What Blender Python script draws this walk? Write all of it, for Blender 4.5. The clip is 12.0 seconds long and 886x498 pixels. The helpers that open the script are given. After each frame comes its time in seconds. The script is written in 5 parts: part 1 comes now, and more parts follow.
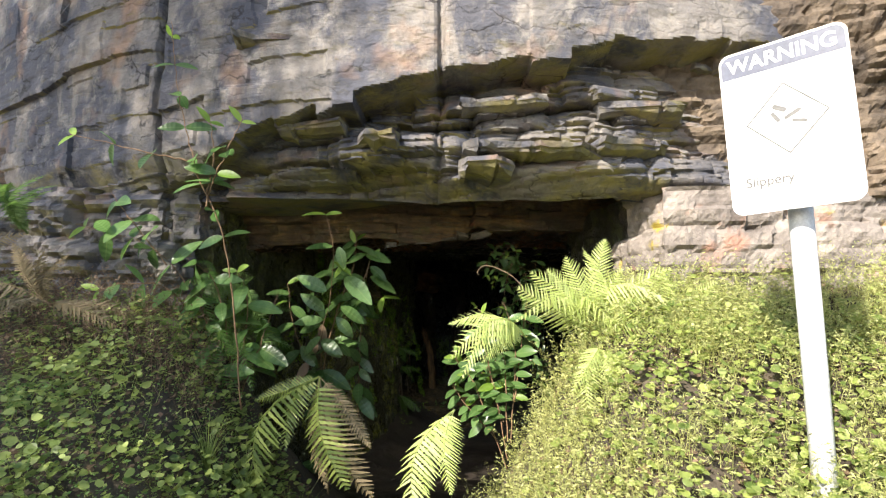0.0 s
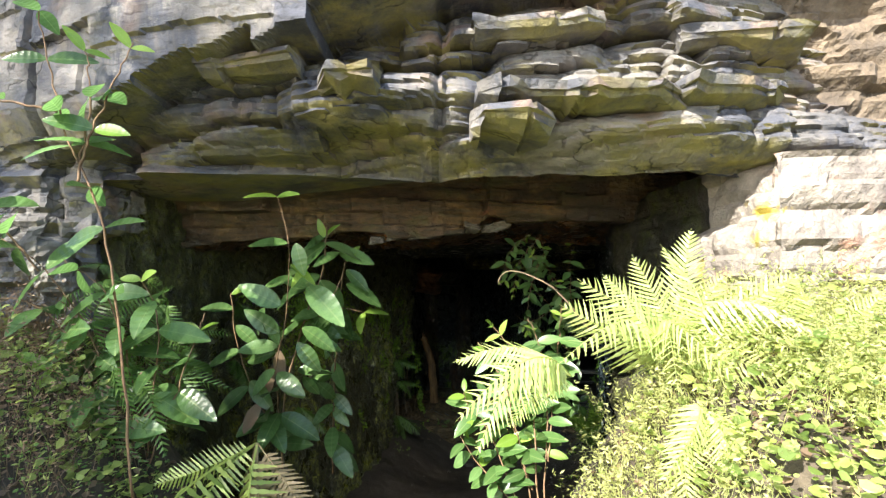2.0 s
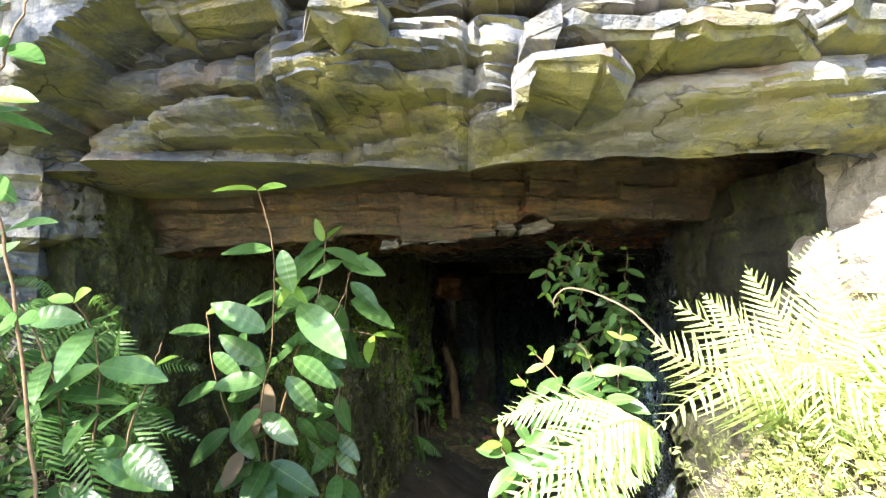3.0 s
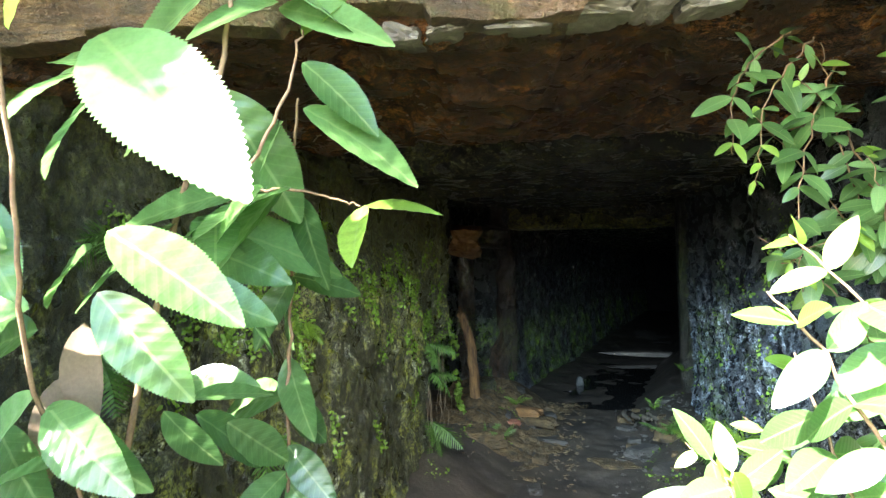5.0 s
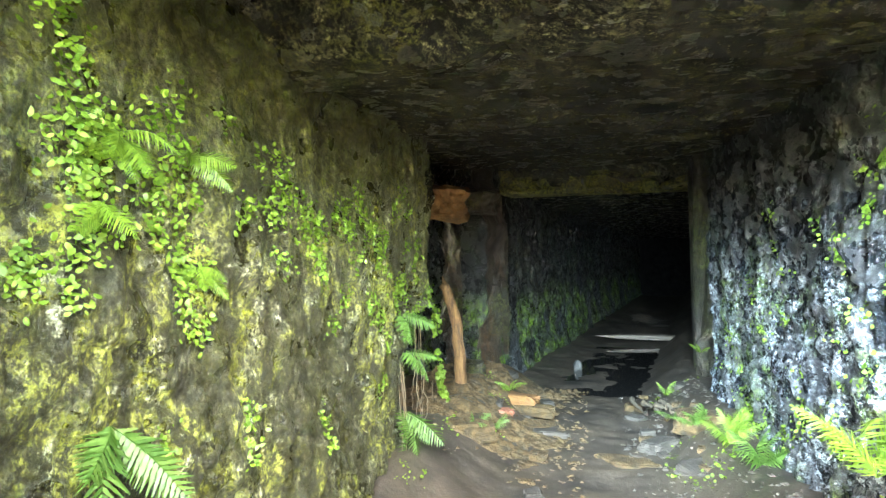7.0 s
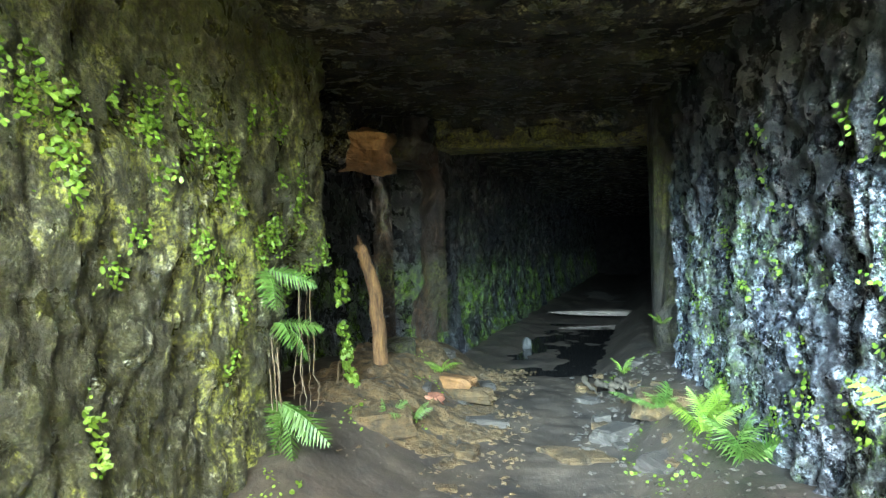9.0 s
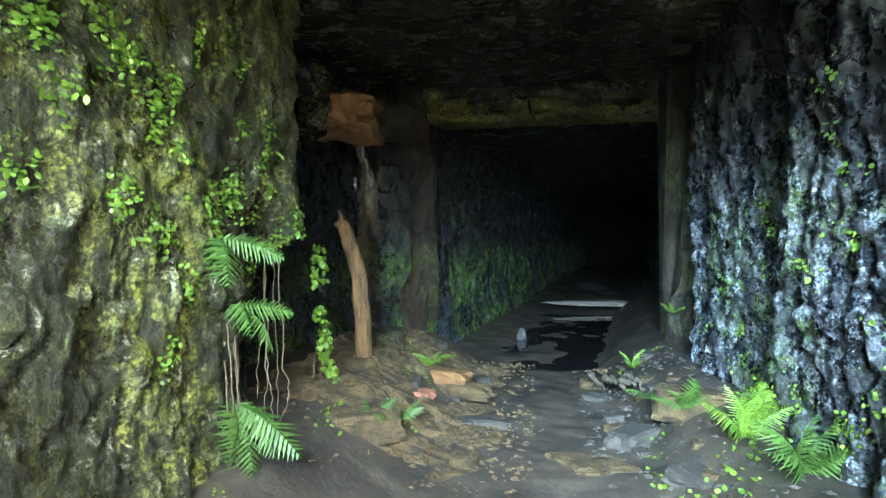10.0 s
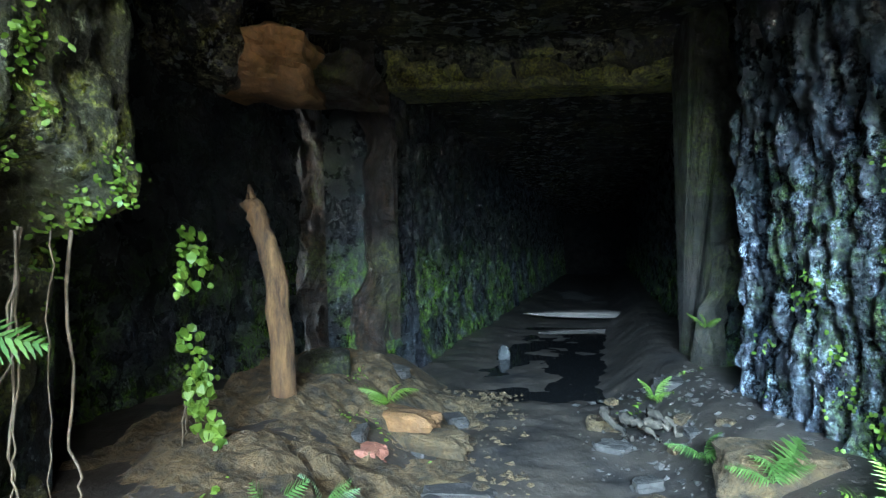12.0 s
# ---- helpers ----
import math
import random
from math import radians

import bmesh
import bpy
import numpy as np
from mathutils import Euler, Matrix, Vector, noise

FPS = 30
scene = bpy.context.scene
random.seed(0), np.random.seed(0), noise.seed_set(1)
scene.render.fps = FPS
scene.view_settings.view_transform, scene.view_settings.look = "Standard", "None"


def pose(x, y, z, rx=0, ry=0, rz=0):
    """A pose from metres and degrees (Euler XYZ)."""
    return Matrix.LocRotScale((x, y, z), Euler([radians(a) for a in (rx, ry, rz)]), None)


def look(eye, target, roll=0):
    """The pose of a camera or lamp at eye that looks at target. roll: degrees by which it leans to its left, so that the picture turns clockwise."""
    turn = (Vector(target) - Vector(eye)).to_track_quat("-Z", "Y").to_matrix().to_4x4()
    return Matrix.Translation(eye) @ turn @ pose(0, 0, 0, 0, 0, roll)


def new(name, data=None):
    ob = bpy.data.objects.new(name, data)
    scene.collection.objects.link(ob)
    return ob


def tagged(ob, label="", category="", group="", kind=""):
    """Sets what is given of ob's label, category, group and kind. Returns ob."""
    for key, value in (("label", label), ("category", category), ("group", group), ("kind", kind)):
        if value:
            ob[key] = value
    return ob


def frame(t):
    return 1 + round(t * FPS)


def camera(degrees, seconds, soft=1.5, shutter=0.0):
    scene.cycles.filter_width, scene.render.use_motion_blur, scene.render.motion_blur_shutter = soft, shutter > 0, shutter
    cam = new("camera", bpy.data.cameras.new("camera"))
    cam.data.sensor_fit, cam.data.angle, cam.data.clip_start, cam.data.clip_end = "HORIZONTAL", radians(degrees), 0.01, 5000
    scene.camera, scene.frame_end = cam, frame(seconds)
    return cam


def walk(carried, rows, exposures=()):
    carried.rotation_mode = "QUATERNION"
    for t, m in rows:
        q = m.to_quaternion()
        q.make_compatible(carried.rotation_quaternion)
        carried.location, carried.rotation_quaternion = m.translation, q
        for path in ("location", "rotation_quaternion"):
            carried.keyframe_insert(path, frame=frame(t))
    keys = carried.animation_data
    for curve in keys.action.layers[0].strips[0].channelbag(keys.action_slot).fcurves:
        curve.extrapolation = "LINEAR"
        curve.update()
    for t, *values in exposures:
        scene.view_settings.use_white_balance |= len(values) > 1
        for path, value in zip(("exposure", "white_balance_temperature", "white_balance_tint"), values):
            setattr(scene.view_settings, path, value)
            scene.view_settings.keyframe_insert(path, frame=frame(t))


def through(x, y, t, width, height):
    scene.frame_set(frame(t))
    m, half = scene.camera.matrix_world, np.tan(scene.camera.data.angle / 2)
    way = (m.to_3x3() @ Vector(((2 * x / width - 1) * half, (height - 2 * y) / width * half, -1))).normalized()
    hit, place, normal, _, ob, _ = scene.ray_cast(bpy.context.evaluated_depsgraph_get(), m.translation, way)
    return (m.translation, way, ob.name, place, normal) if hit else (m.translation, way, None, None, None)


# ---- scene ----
cam = camera(75.3, 12.0, soft=1.3)
METRES, EYE, TILT, LEAN, TURN = 7.0, 1.5, 4.5, 0.0, 0.0
ROWS = [
    (0.0, 0.0, 0.0, 0.0, -0.0, 0.0, 0.0),
    (0.5, -0.0053, 0.0272, -0.0057, 0.22, -0.17, -0.02),
    (1.0, -0.0137, 0.0706, -0.0055, 0.28, -0.36, -0.01),
    (1.5, -0.0144, 0.1024, -0.0012, 0.28, -0.23, 0.02),
    (2.0, -0.0007, 0.1551, 0.0007, 0.23, -0.42, 0.15),
    (2.5, -0.0033, 0.1933, 0.007, 1.27, -0.28, 0.19),
    (4.5, -0.0269, 0.4009, -0.0222, 2.89, -0.44, 0.74),
    (5.0, -0.0364, 0.4383, -0.0529, 2.26, -2.33, 0.68),
    (5.5, -0.0336, 0.4809, -0.0693, 2.12, -2.22, 0.78),
    (6.0, -0.0325, 0.5046, -0.0749, 2.77, -2.71, 0.78),
    (6.5, -0.0322, 0.5521, -0.0775, 2.58, -2.99, 0.91),
    (7.0, -0.0303, 0.5699, -0.0967, 1.22, -3.45, 0.53),
    (7.5, -0.0132, 0.5993, -0.1113, 0.02, -4.33, 0.64),
    (9.5, 0.0175, 0.7368, -0.1516, -3.41, -5.3, 0.29),
    (10.0, 0.0123, 0.7748, -0.1616, -4.15, -5.78, -0.07),
    (10.5, 0.0224, 0.8186, -0.1678, -5.19, -5.61, 0.14),
    (11.0, 0.0146, 0.8553, -0.1762, -5.2, -5.59, -0.13),
    (11.5, 0.0223, 0.8946, -0.1847, -6.63, -5.44, -0.24),
    (12.0, 0.0383, 0.9391, -0.1924, -6.56, -4.65, -0.02),
]
EXPOSURES = [(0.0, 1.45, 6800, 13), (1.5, 1.9, 6800, 12), (2.5, 2.5, 6300, 7), (4.5, 4.45, 6350, 10), (5.0, 4.5, 6050, 10), (5.5, 4.85, 6000, 14), (6.0, 5.8, 6100, 15), (6.5, 6.35, 6300, 12), (7.5, 6.6, 6900, 9), (9.5, 6.03, 6000, 6), (12.0, 5.88, 5450, 10)]
walk(cam, [(t, pose(0, 0, EYE, TILT, LEAN, TURN) @ pose(METRES * x, METRES * y, METRES * z, 90 + pitch, roll, yaw)) for t, x, y, z, yaw, pitch, roll in ROWS], EXPOSURES)

# ---- world and sun ----
SUN_WAY = Vector((0.72, 1.0, -0.85)).normalized()      # the way the sunlight travels
world = bpy.data.worlds.new("world")
scene.world = world
world.use_nodes = True
wn = world.node_tree
sky = wn.nodes.new("ShaderNodeTexSky")
sky.sky_type = "NISHITA"
sky.sun_disc = False
sky.sun_elevation = math.asin(-SUN_WAY.z)
sky.sun_rotation = math.atan2(-SUN_WAY.x, -SUN_WAY.y)
wn.links.new(sky.outputs[0], wn.nodes["Background"].inputs[0])
wn.nodes["Background"].inputs[1].default_value = 0.15
sun = new("sun", bpy.data.lights.new("sun", "SUN"))
sun.data.energy, sun.data.angle, sun.data.color = 5.0, radians(0.55), (1.0, 0.95, 0.86)
sun.matrix_world = look((0, 0, 20), Vector((0, 0, 20)) + SUN_WAY)
# added area lamps inside the tunnel mouth, standing in for the open sky's light
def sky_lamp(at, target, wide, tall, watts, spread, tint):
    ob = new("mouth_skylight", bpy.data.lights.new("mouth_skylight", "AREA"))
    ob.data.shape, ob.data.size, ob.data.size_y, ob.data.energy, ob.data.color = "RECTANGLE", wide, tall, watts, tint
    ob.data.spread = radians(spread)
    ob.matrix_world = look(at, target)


sky_lamp((0.05, 4.72, 1.62), (-0.10, 7.40, -0.80), 1.5, 0.40, 1.35, 84, (0.97, 0.98, 0.92))     # wide fill for the sky
sky_lamp((0.0, 4.90, 1.40), (1.75, 10.4, -0.35), 1.8, 0.4, 1.75, 42, (0.60, 0.84, 1.0))      # narrow fill for the steep light under the brow


# ---- materials ----
def mat(name, rough=0.8, metal=0.0, spec=0.5):
    m = bpy.data.materials.new(name)
    m.use_nodes = True
    b = m.node_tree.nodes["Principled BSDF"]
    b.inputs["Roughness"].default_value = rough
    b.inputs["Metallic"].default_value = metal
    b.inputs["Specular IOR Level"].default_value = spec
    return m, m.node_tree, b


def node(nt, kind, **values):
    n = nt.nodes.new(kind)
    for key, value in values.items():
        n.inputs[key].default_value = value
    return n


def coords(nt, scale=(1, 1, 1)):
    c = nt.nodes.new("ShaderNodeTexCoord")
    m = nt.nodes.new("ShaderNodeMapping")
    m.inputs["Scale"].default_value = scale
    nt.links.new(c.outputs["Object"], m.inputs[0])
    return m.outputs[0]


def noise_tex(nt, vec, scale, detail=5.0, rough=0.6, dist=0.0):
    n = node(nt, "ShaderNodeTexNoise", Scale=scale, Detail=detail, Roughness=rough, Distortion=dist)
    nt.links.new(vec, n.inputs["Vector"])
    return n.outputs["Fac"]


def ramp(nt, fac, stops):
    r = nt.nodes.new("ShaderNodeValToRGB")
    e = r.color_ramp.elements
    while len(e) < len(stops):
        e.new(0.5)
    for el, (p, c) in zip(e, stops):
        el.position = p
        el.color = (*c, 1) if len(c) == 3 else c
    nt.links.new(fac, r.inputs[0])
    return r.outputs[0]


def grey(nt, fac, lo, hi, a=0.0, b=1.0):
    return ramp(nt, fac, [(lo, (a, a, a)), (hi, (b, b, b))])


def mix(nt, fac, a, b, mode="MIX"):
    n = nt.nodes.new("ShaderNodeMix")
    n.data_type, n.blend_type = "RGBA", mode
    for sock, v in ((n.inputs["Factor"], fac), (n.inputs[6], a), (n.inputs[7], b)):
        if isinstance(v, (int, float)):
            sock.default_value = v
        elif isinstance(v, tuple):
            sock.default_value = (*v, 1)
        else:
            nt.links.new(v, sock)
    return n.outputs[2]


def bump(nt, bsdf, heights):
    last = None
    for h, strength, dist in heights:
        b = node(nt, "ShaderNodeBump", Strength=strength, Distance=dist)
        nt.links.new(h, b.inputs["Height"])
        if last:
            nt.links.new(last, b.inputs["Normal"])
        last = b.outputs[0]
    nt.links.new(last, bsdf.inputs["Normal"])


def facing_down(nt, lo, hi):
    """How far the true surface hangs over, for lichen that keeps to damp undersides."""
    g = nt.nodes.new("ShaderNodeNewGeometry")
    s = nt.nodes.new("ShaderNodeSeparateXYZ")
    nt.links.new(g.outputs["Normal"], s.inputs[0])
    r = node(nt, "ShaderNodeMapRange")
    r.inputs["From Min"].default_value, r.inputs["From Max"].default_value = lo, hi
    nt.links.new(s.outputs["Z"], r.inputs["Value"])
    return r.outputs[0]


def times(nt, a, b):
    n = nt.nodes.new("ShaderNodeMath")
    n.operation = "MULTIPLY"
    for s, v in zip(n.inputs, (a, b)):
        if isinstance(v, (int, float)):
            s.default_value = v
        else:
            nt.links.new(v, s)
    return n.outputs[0]


def cliff_material():
    m, nt, b = mat("cliff_sandstone", 0.85, spec=0.3)
    v = coords(nt)
    beds = coords(nt, (1.2, 1.2, 5))
    big, fine, bed = noise_tex(nt, v, 1.6, 6, 0.65), noise_tex(nt, v, 22, 6, 0.7), noise_tex(nt, beds, 3, 6, 0.7, 0.4)
    col = ramp(nt, big, [(0.3, (0.045, 0.046, 0.054)), (0.44, (0.14, 0.132, 0.125)), (0.58, (0.25, 0.23, 0.205)), (0.75, (0.22, 0.18, 0.145))])
    col = mix(nt, grey(nt, bed, 0.46, 0.66, 0.0, 0.5), col, (0.15, 0.132, 0.12))
    col = mix(nt, grey(nt, noise_tex(nt, coords(nt, (1.3, 1.3, 0.7)), 1.3, 6, 0.7, 0.5), 0.45, 0.54, 0.0, 0.85), col, (0.058, 0.064, 0.086))
    spot = noise_tex(nt, v, 6.5, 8, 0.75)
    col = mix(nt, grey(nt, spot, 0.54, 0.64, 0.0, 0.5), col, (0.34, 0.315, 0.27))
    col = mix(nt, grey(nt, noise_tex(nt, v, 2.7, 3), 0.57, 0.72, 0, 0.6), col, (0.33, 0.2, 0.12))
    lichen = times(nt, facing_down(nt, -0.15, -0.75), grey(nt, noise_tex(nt, v, 3.5, 6, 0.7), 0.42, 0.60))
    col = mix(nt, lichen, col, mix(nt, noise_tex(nt, v, 9), (0.17, 0.16, 0.05), (0.36, 0.31, 0.12)))
    col = mix(nt, grey(nt, fine, 0.35, 0.7, 0.25, 0.0), col, (0.05, 0.05, 0.05))
    # fine joints between the broken beds
    crack = node(nt, "ShaderNodeTexVoronoi", Scale=1.0)
    crack.feature = "DISTANCE_TO_EDGE"
    jig = nt.nodes.new("ShaderNodeVectorMath")
    jig.operation = "MULTIPLY_ADD"
    wob = node(nt, "ShaderNodeTexNoise", Scale=4.0, Detail=6.0)
    nt.links.new(v, wob.inputs["Vector"])
    nt.links.new(wob.outputs["Color"], jig.inputs[0])
    jig.inputs[1].default_value = (1.2, 1.2, 1.6)
    nt.links.new(coords(nt, (2.2, 2.2, 7)), jig.inputs[2])
    nt.links.new(jig.outputs[0], crack.inputs["Vector"])
    lines = times(nt, grey(nt, crack.outputs["Distance"], 0.0, 0.03, 0.9, 0.0), grey(nt, noise_tex(nt, v, 2.3, 4), 0.50, 0.60))
    col = mix(nt, lines, col, (0.018, 0.016, 0.014))
    nt.links.new(col, b.inputs["Base Color"])
    bump(nt, b, [(grey(nt, crack.outputs["Distance"], 0.0, 0.06), 0.25, 0.02), (bed, 0.5, 0.03), (spot, 0.6, 0.03), (fine, 0.7, 0.016), (noise_tex(nt, v, 90, 4), 0.4, 0.005)])
    return m


def lintel_material():
    """Brown and red stained sandstone of the brow and the ceiling by the mouth."""
    m, nt, b = mat("stained_sandstone", 0.7, spec=0.4)
    v, beds = coords(nt), coords(nt, (1.5, 1.5, 8))
    big, bed, fine = noise_tex(nt, v, 2.2, 5), noise_tex(nt, beds, 3, 6, 0.7, 0.5), noise_tex(nt, v, 25, 6, 0.7)
    col = ramp(nt, big, [(0.3, (0.07, 0.055, 0.045)), (0.45, (0.17, 0.10, 0.05)), (0.56, (0.25, 0.155, 0.06)), (0.66, (0.28, 0.10, 0.05)), (0.78, (0.13, 0.125, 0.05))])
    col = mix(nt, grey(nt, bed, 0.42, 0.58, 0, 0.85), col, (0.055, 0.045, 0.03))
    col = mix(nt, grey(nt, noise_tex(nt, v, 4.5, 7, 0.75), 0.52, 0.6, 0, 0.7), col, (0.10, 0.095, 0.035))
    col = mix(nt, grey(nt, fine, 0.3, 0.6, 0.5, 0.0), col, (0.05, 0.035, 0.03))
    nt.links.new(col, b.inputs["Base Color"])
    bump(nt, b, [(bed, 0.8, 0.06), (fine, 0.8, 0.03), (noise_tex(nt, v, 7, 5, 0.7), 0.7, 0.06)])
    return m


def wall_material(name, mossy, pale, dark, gloss, stretch=(6, 6, 1.1), crust=(0.62, 0.68), wet=0.85, lumps=(13, 13, 7), moss=(0.40, 0.54), dark_top=None, seeps=(0.51, 0.55)):
    """Wet tunnel rock in small worn lumps, with moss cushions, pale crust and dark seeps that run down it."""
    m, nt, b = mat(name, 0.5, spec=0.5)
    v, run = coords(nt), coords(nt, stretch)
    big, runs, fine, tiny = noise_tex(nt, v, 1.5, 5), noise_tex(nt, run, 2.0, 6, 0.65, 0.5), noise_tex(nt, v, 16, 6, 0.75), noise_tex(nt, v, 60, 4)
    # small worn lumps with dark joints between them
    warp = node(nt, "ShaderNodeVectorMath")
    warp.operation = "ADD"
    jig = nt.nodes.new("ShaderNodeVectorMath")
    jig.operation = "MULTIPLY"
    wob = nt.nodes.new("ShaderNodeTexNoise")
    nt.links.new(v, wob.inputs["Vector"])
    wob.inputs["Scale"].default_value, wob.inputs["Detail"].default_value = 9.0, 4.0
    nt.links.new(wob.outputs["Color"], jig.inputs[0])
    jig.inputs[1].default_value = (1.5, 1.5, 1.5)
    nt.links.new(coords(nt, lumps), warp.inputs[0])
    nt.links.new(jig.outputs[0], warp.inputs[1])
    lump, joint = node(nt, "ShaderNodeTexVoronoi", Scale=1.0), node(nt, "ShaderNodeTexVoronoi", Scale=1.0)
    joint.feature = "DISTANCE_TO_EDGE"
    for n in (lump, joint):
        nt.links.new(warp.outputs[0], n.inputs["Vector"])
    shade = nt.nodes.new("ShaderNodeSeparateColor")
    nt.links.new(lump.outputs["Color"], shade.inputs[0])
    mid = tuple(0.65 * d + 0.35 * p for d, p in zip(dark, pale))
    col = ramp(nt, fine, [(0.32, dark), (0.46, tuple(0.75 * d + 0.25 * p for d, p in zip(dark, pale))), (0.6, mid), (0.74, pale)])
    col = mix(nt, grey(nt, shade.outputs[0], 0.55, 0.9, 0.0, 0.4), col, pale)
    col = mix(nt, grey(nt, runs, 0.48, 0.6, 0.0, 0.8), col, dark)
    cushion = mix(nt, noise_tex(nt, v, 7, 5, 0.7), mossy[0], mossy[1])
    col = mix(nt, times(nt, grey(nt, big, moss[0], moss[1]), grey(nt, noise_tex(nt, v, 11, 6, 0.75), 0.42, 0.52, 0.1, 1)), col, cushion)
    seep = noise_tex(nt, coords(nt, (1.6, 1.6, 0.8)), 1.7, 8, 0.72, 0.6)
    col = mix(nt, grey(nt, seep, seeps[0], seeps[1], 0, wet), col, dark)
    col = mix(nt, times(nt, grey(nt, noise_tex(nt, v, 13, 8, 0.8), crust[0], crust[1], 0, 0.9), grey(nt, noise_tex(nt, run, 1.1, 4), 0.40, 0.55)), col, tuple(min(0.8, 1.5 * p) for p in pale))
    if dark_top:      # moss and crust end raggedly; the darker top is painted shade except on WALL_L
        high = nt.nodes.new("ShaderNodeSeparateXYZ")
        nt.links.new(v, high.inputs[0])
        ragged = nt.nodes.new("ShaderNodeMath")
        ragged.operation = "MULTIPLY_ADD"
        nt.links.new(noise_tex(nt, run, 1.3, 7, 0.7, 0.4), ragged.inputs[0])
        ragged.inputs[1].default_value = dark_top[3]
        nt.links.new(high.outputs["Z"], ragged.inputs[2])
        edge = node(nt, "ShaderNodeMapRange")
        edge.inputs["From Min"].default_value, edge.inputs["From Max"].default_value = dark_top[0] + 0.5 * dark_top[3], dark_top[1] + 0.5 * dark_top[3]
        nt.links.new(ragged.outputs[0], edge.inputs["Value"])
        rock_col = mix(nt, fine, tuple(0.6 * d for d in dark), dark_top[2])
        col = mix(nt, times(nt, edge.outputs[0], dark_top[4]), col, rock_col)
    gaps = times(nt, grey(nt, joint.outputs["Distance"], 0.02, 0.16, 0.75, 0.0), grey(nt, noise_tex(nt, v, 8, 4, 0.7), 0.45, 0.6))
    col = mix(nt, gaps, col, tuple(0.5 * d for d in dark))
    pits = noise_tex(nt, coords(nt, (1.0, 1.0, 0.6)), 26, 6, 0.8)
    col = mix(nt, grey(nt, pits, 0.43, 0.50, 0.92, 0.0), col, tuple(0.5 * d for d in dark))
    col = mix(nt, grey(nt, noise_tex(nt, v, 55, 3, 0.7), 0.42, 0.54, 0.85, 0.0), col, tuple(0.6 * d for d in dark))
    nt.links.new(col, b.inputs["Base Color"])
    nt.links.new(grey(nt, noise_tex(nt, v, 7, 4), 0.4, 0.62, gloss[0], gloss[1]), b.inputs["Roughness"])
    bump(nt, b, [(joint.outputs["Distance"], 0.45, 0.03), (runs, 0.5, 0.04), (fine, 1.0, 0.05), (pits, 0.9, 0.03), (tiny, 0.8, 0.015)])
    return m


def plain_material(name, a, c, scale=8.0, rough=0.8, bumps=0.01, spec=0.4, stretch=(1, 1, 1)):
    m, nt, b = mat(name, rough, spec=spec)
    v = coords(nt, stretch)
    n, f = noise_tex(nt, v, scale, 6, 0.65), noise_tex(nt, v, scale * 7, 4, 0.7)
    col = ramp(nt, n, [(0.32, a), (0.68, c)])
    col = mix(nt, grey(nt, f, 0.35, 0.6, 0.35, 0.0), col, tuple(0.35 * x for x in a))
    nt.links.new(col, b.inputs["Base Color"])
    bump(nt, b, [(n, 0.5, bumps * 2), (f, 0.6, bumps)])
    return m


def leaf_material(name, a, c, rough=0.4, through=0.35, random_from="island"):
    m, nt, b = mat(name, rough, spec=0.5)
    if random_from == "island":
        r = nt.nodes.new("ShaderNodeNewGeometry").outputs["Random Per Island"]
    else:
        r = nt.nodes.new("ShaderNodeObjectInfo").outputs["Random"]
    col = ramp(nt, r, [(0.0, a), (0.85, c), (1.0, tuple(min(1, 1.3 * x + 0.03) for x in c))])
    col = mix(nt, grey(nt, noise_tex(nt, coords(nt), 30, 3), 0.35, 0.7, 0.35, 0.0), col, tuple(0.4 * x for x in a))
    nt.links.new(col, b.inputs["Base Color"])
    t = nt.nodes.new("ShaderNodeBsdfTranslucent")
    nt.links.new(mix(nt, 0.5, col, tuple(min(1.0, 2.2 * x) for x in c)), t.inputs[0])
    s = node(nt, "ShaderNodeMixShader", Fac=through)
    nt.links.new(b.outputs[0], s.inputs[1])
    nt.links.new(t.outputs[0], s.inputs[2])
    nt.links.new(s.outputs[0], nt.nodes["Material Output"].inputs[0])
    return m


RED_ROOF = wall_material("red_roof_rock", ((0.05, 0.045, 0.015), (0.09, 0.075, 0.025)), (0.72, 0.30, 0.08), (0.07, 0.034, 0.016), (0.1, 0.5), (2.5, 2.5, 6), (0.66, 0.72), 0.6, (5, 5, 14), (0.56, 0.66))
CLIFF, LINTEL = cliff_material(), lintel_material()
WALL_L = wall_material("mossy_wet_rock", ((0.17, 0.20, 0.015), (0.50, 0.50, 0.10)), (0.66, 0.64, 0.38), (0.036, 0.034, 0.010), (0.25, 0.7), (4, 4, 1.5), (0.55, 0.62), 0.92, (15, 15, 9), (0.28, 0.44), (1.15, 1.70, (0.15, 0.16, 0.022), 1.0, 0.85), (0.475, 0.515))
# INNER and WALL_R darken upward in colour, standing in for shade under the roof
INNER = wall_material("dark_green_rock", ((0.08, 0.20, 0.012), (0.28, 0.42, 0.04)), (0.26, 0.30, 0.34), (0.016, 0.018, 0.020), (0.1, 0.5), (7, 7, 1.3), (0.62, 0.68), 0.85, (13, 13, 7), (0.42, 0.52), (0.35, 0.75, (0.025, 0.027, 0.024), 0.6, 0.93))
WALL_R = wall_material("dark_wet_rock", ((0.05, 0.10, 0.025), (0.19, 0.25, 0.08)), (0.42, 0.47, 0.53), (0.012, 0.016, 0.024), (0.08, 0.45), (7, 7, 1.3), (0.51, 0.55), 0.9, (17, 17, 7), (0.46, 0.54), (0.90, 1.30, (0.030, 0.036, 0.030), 0.9, 0.93))
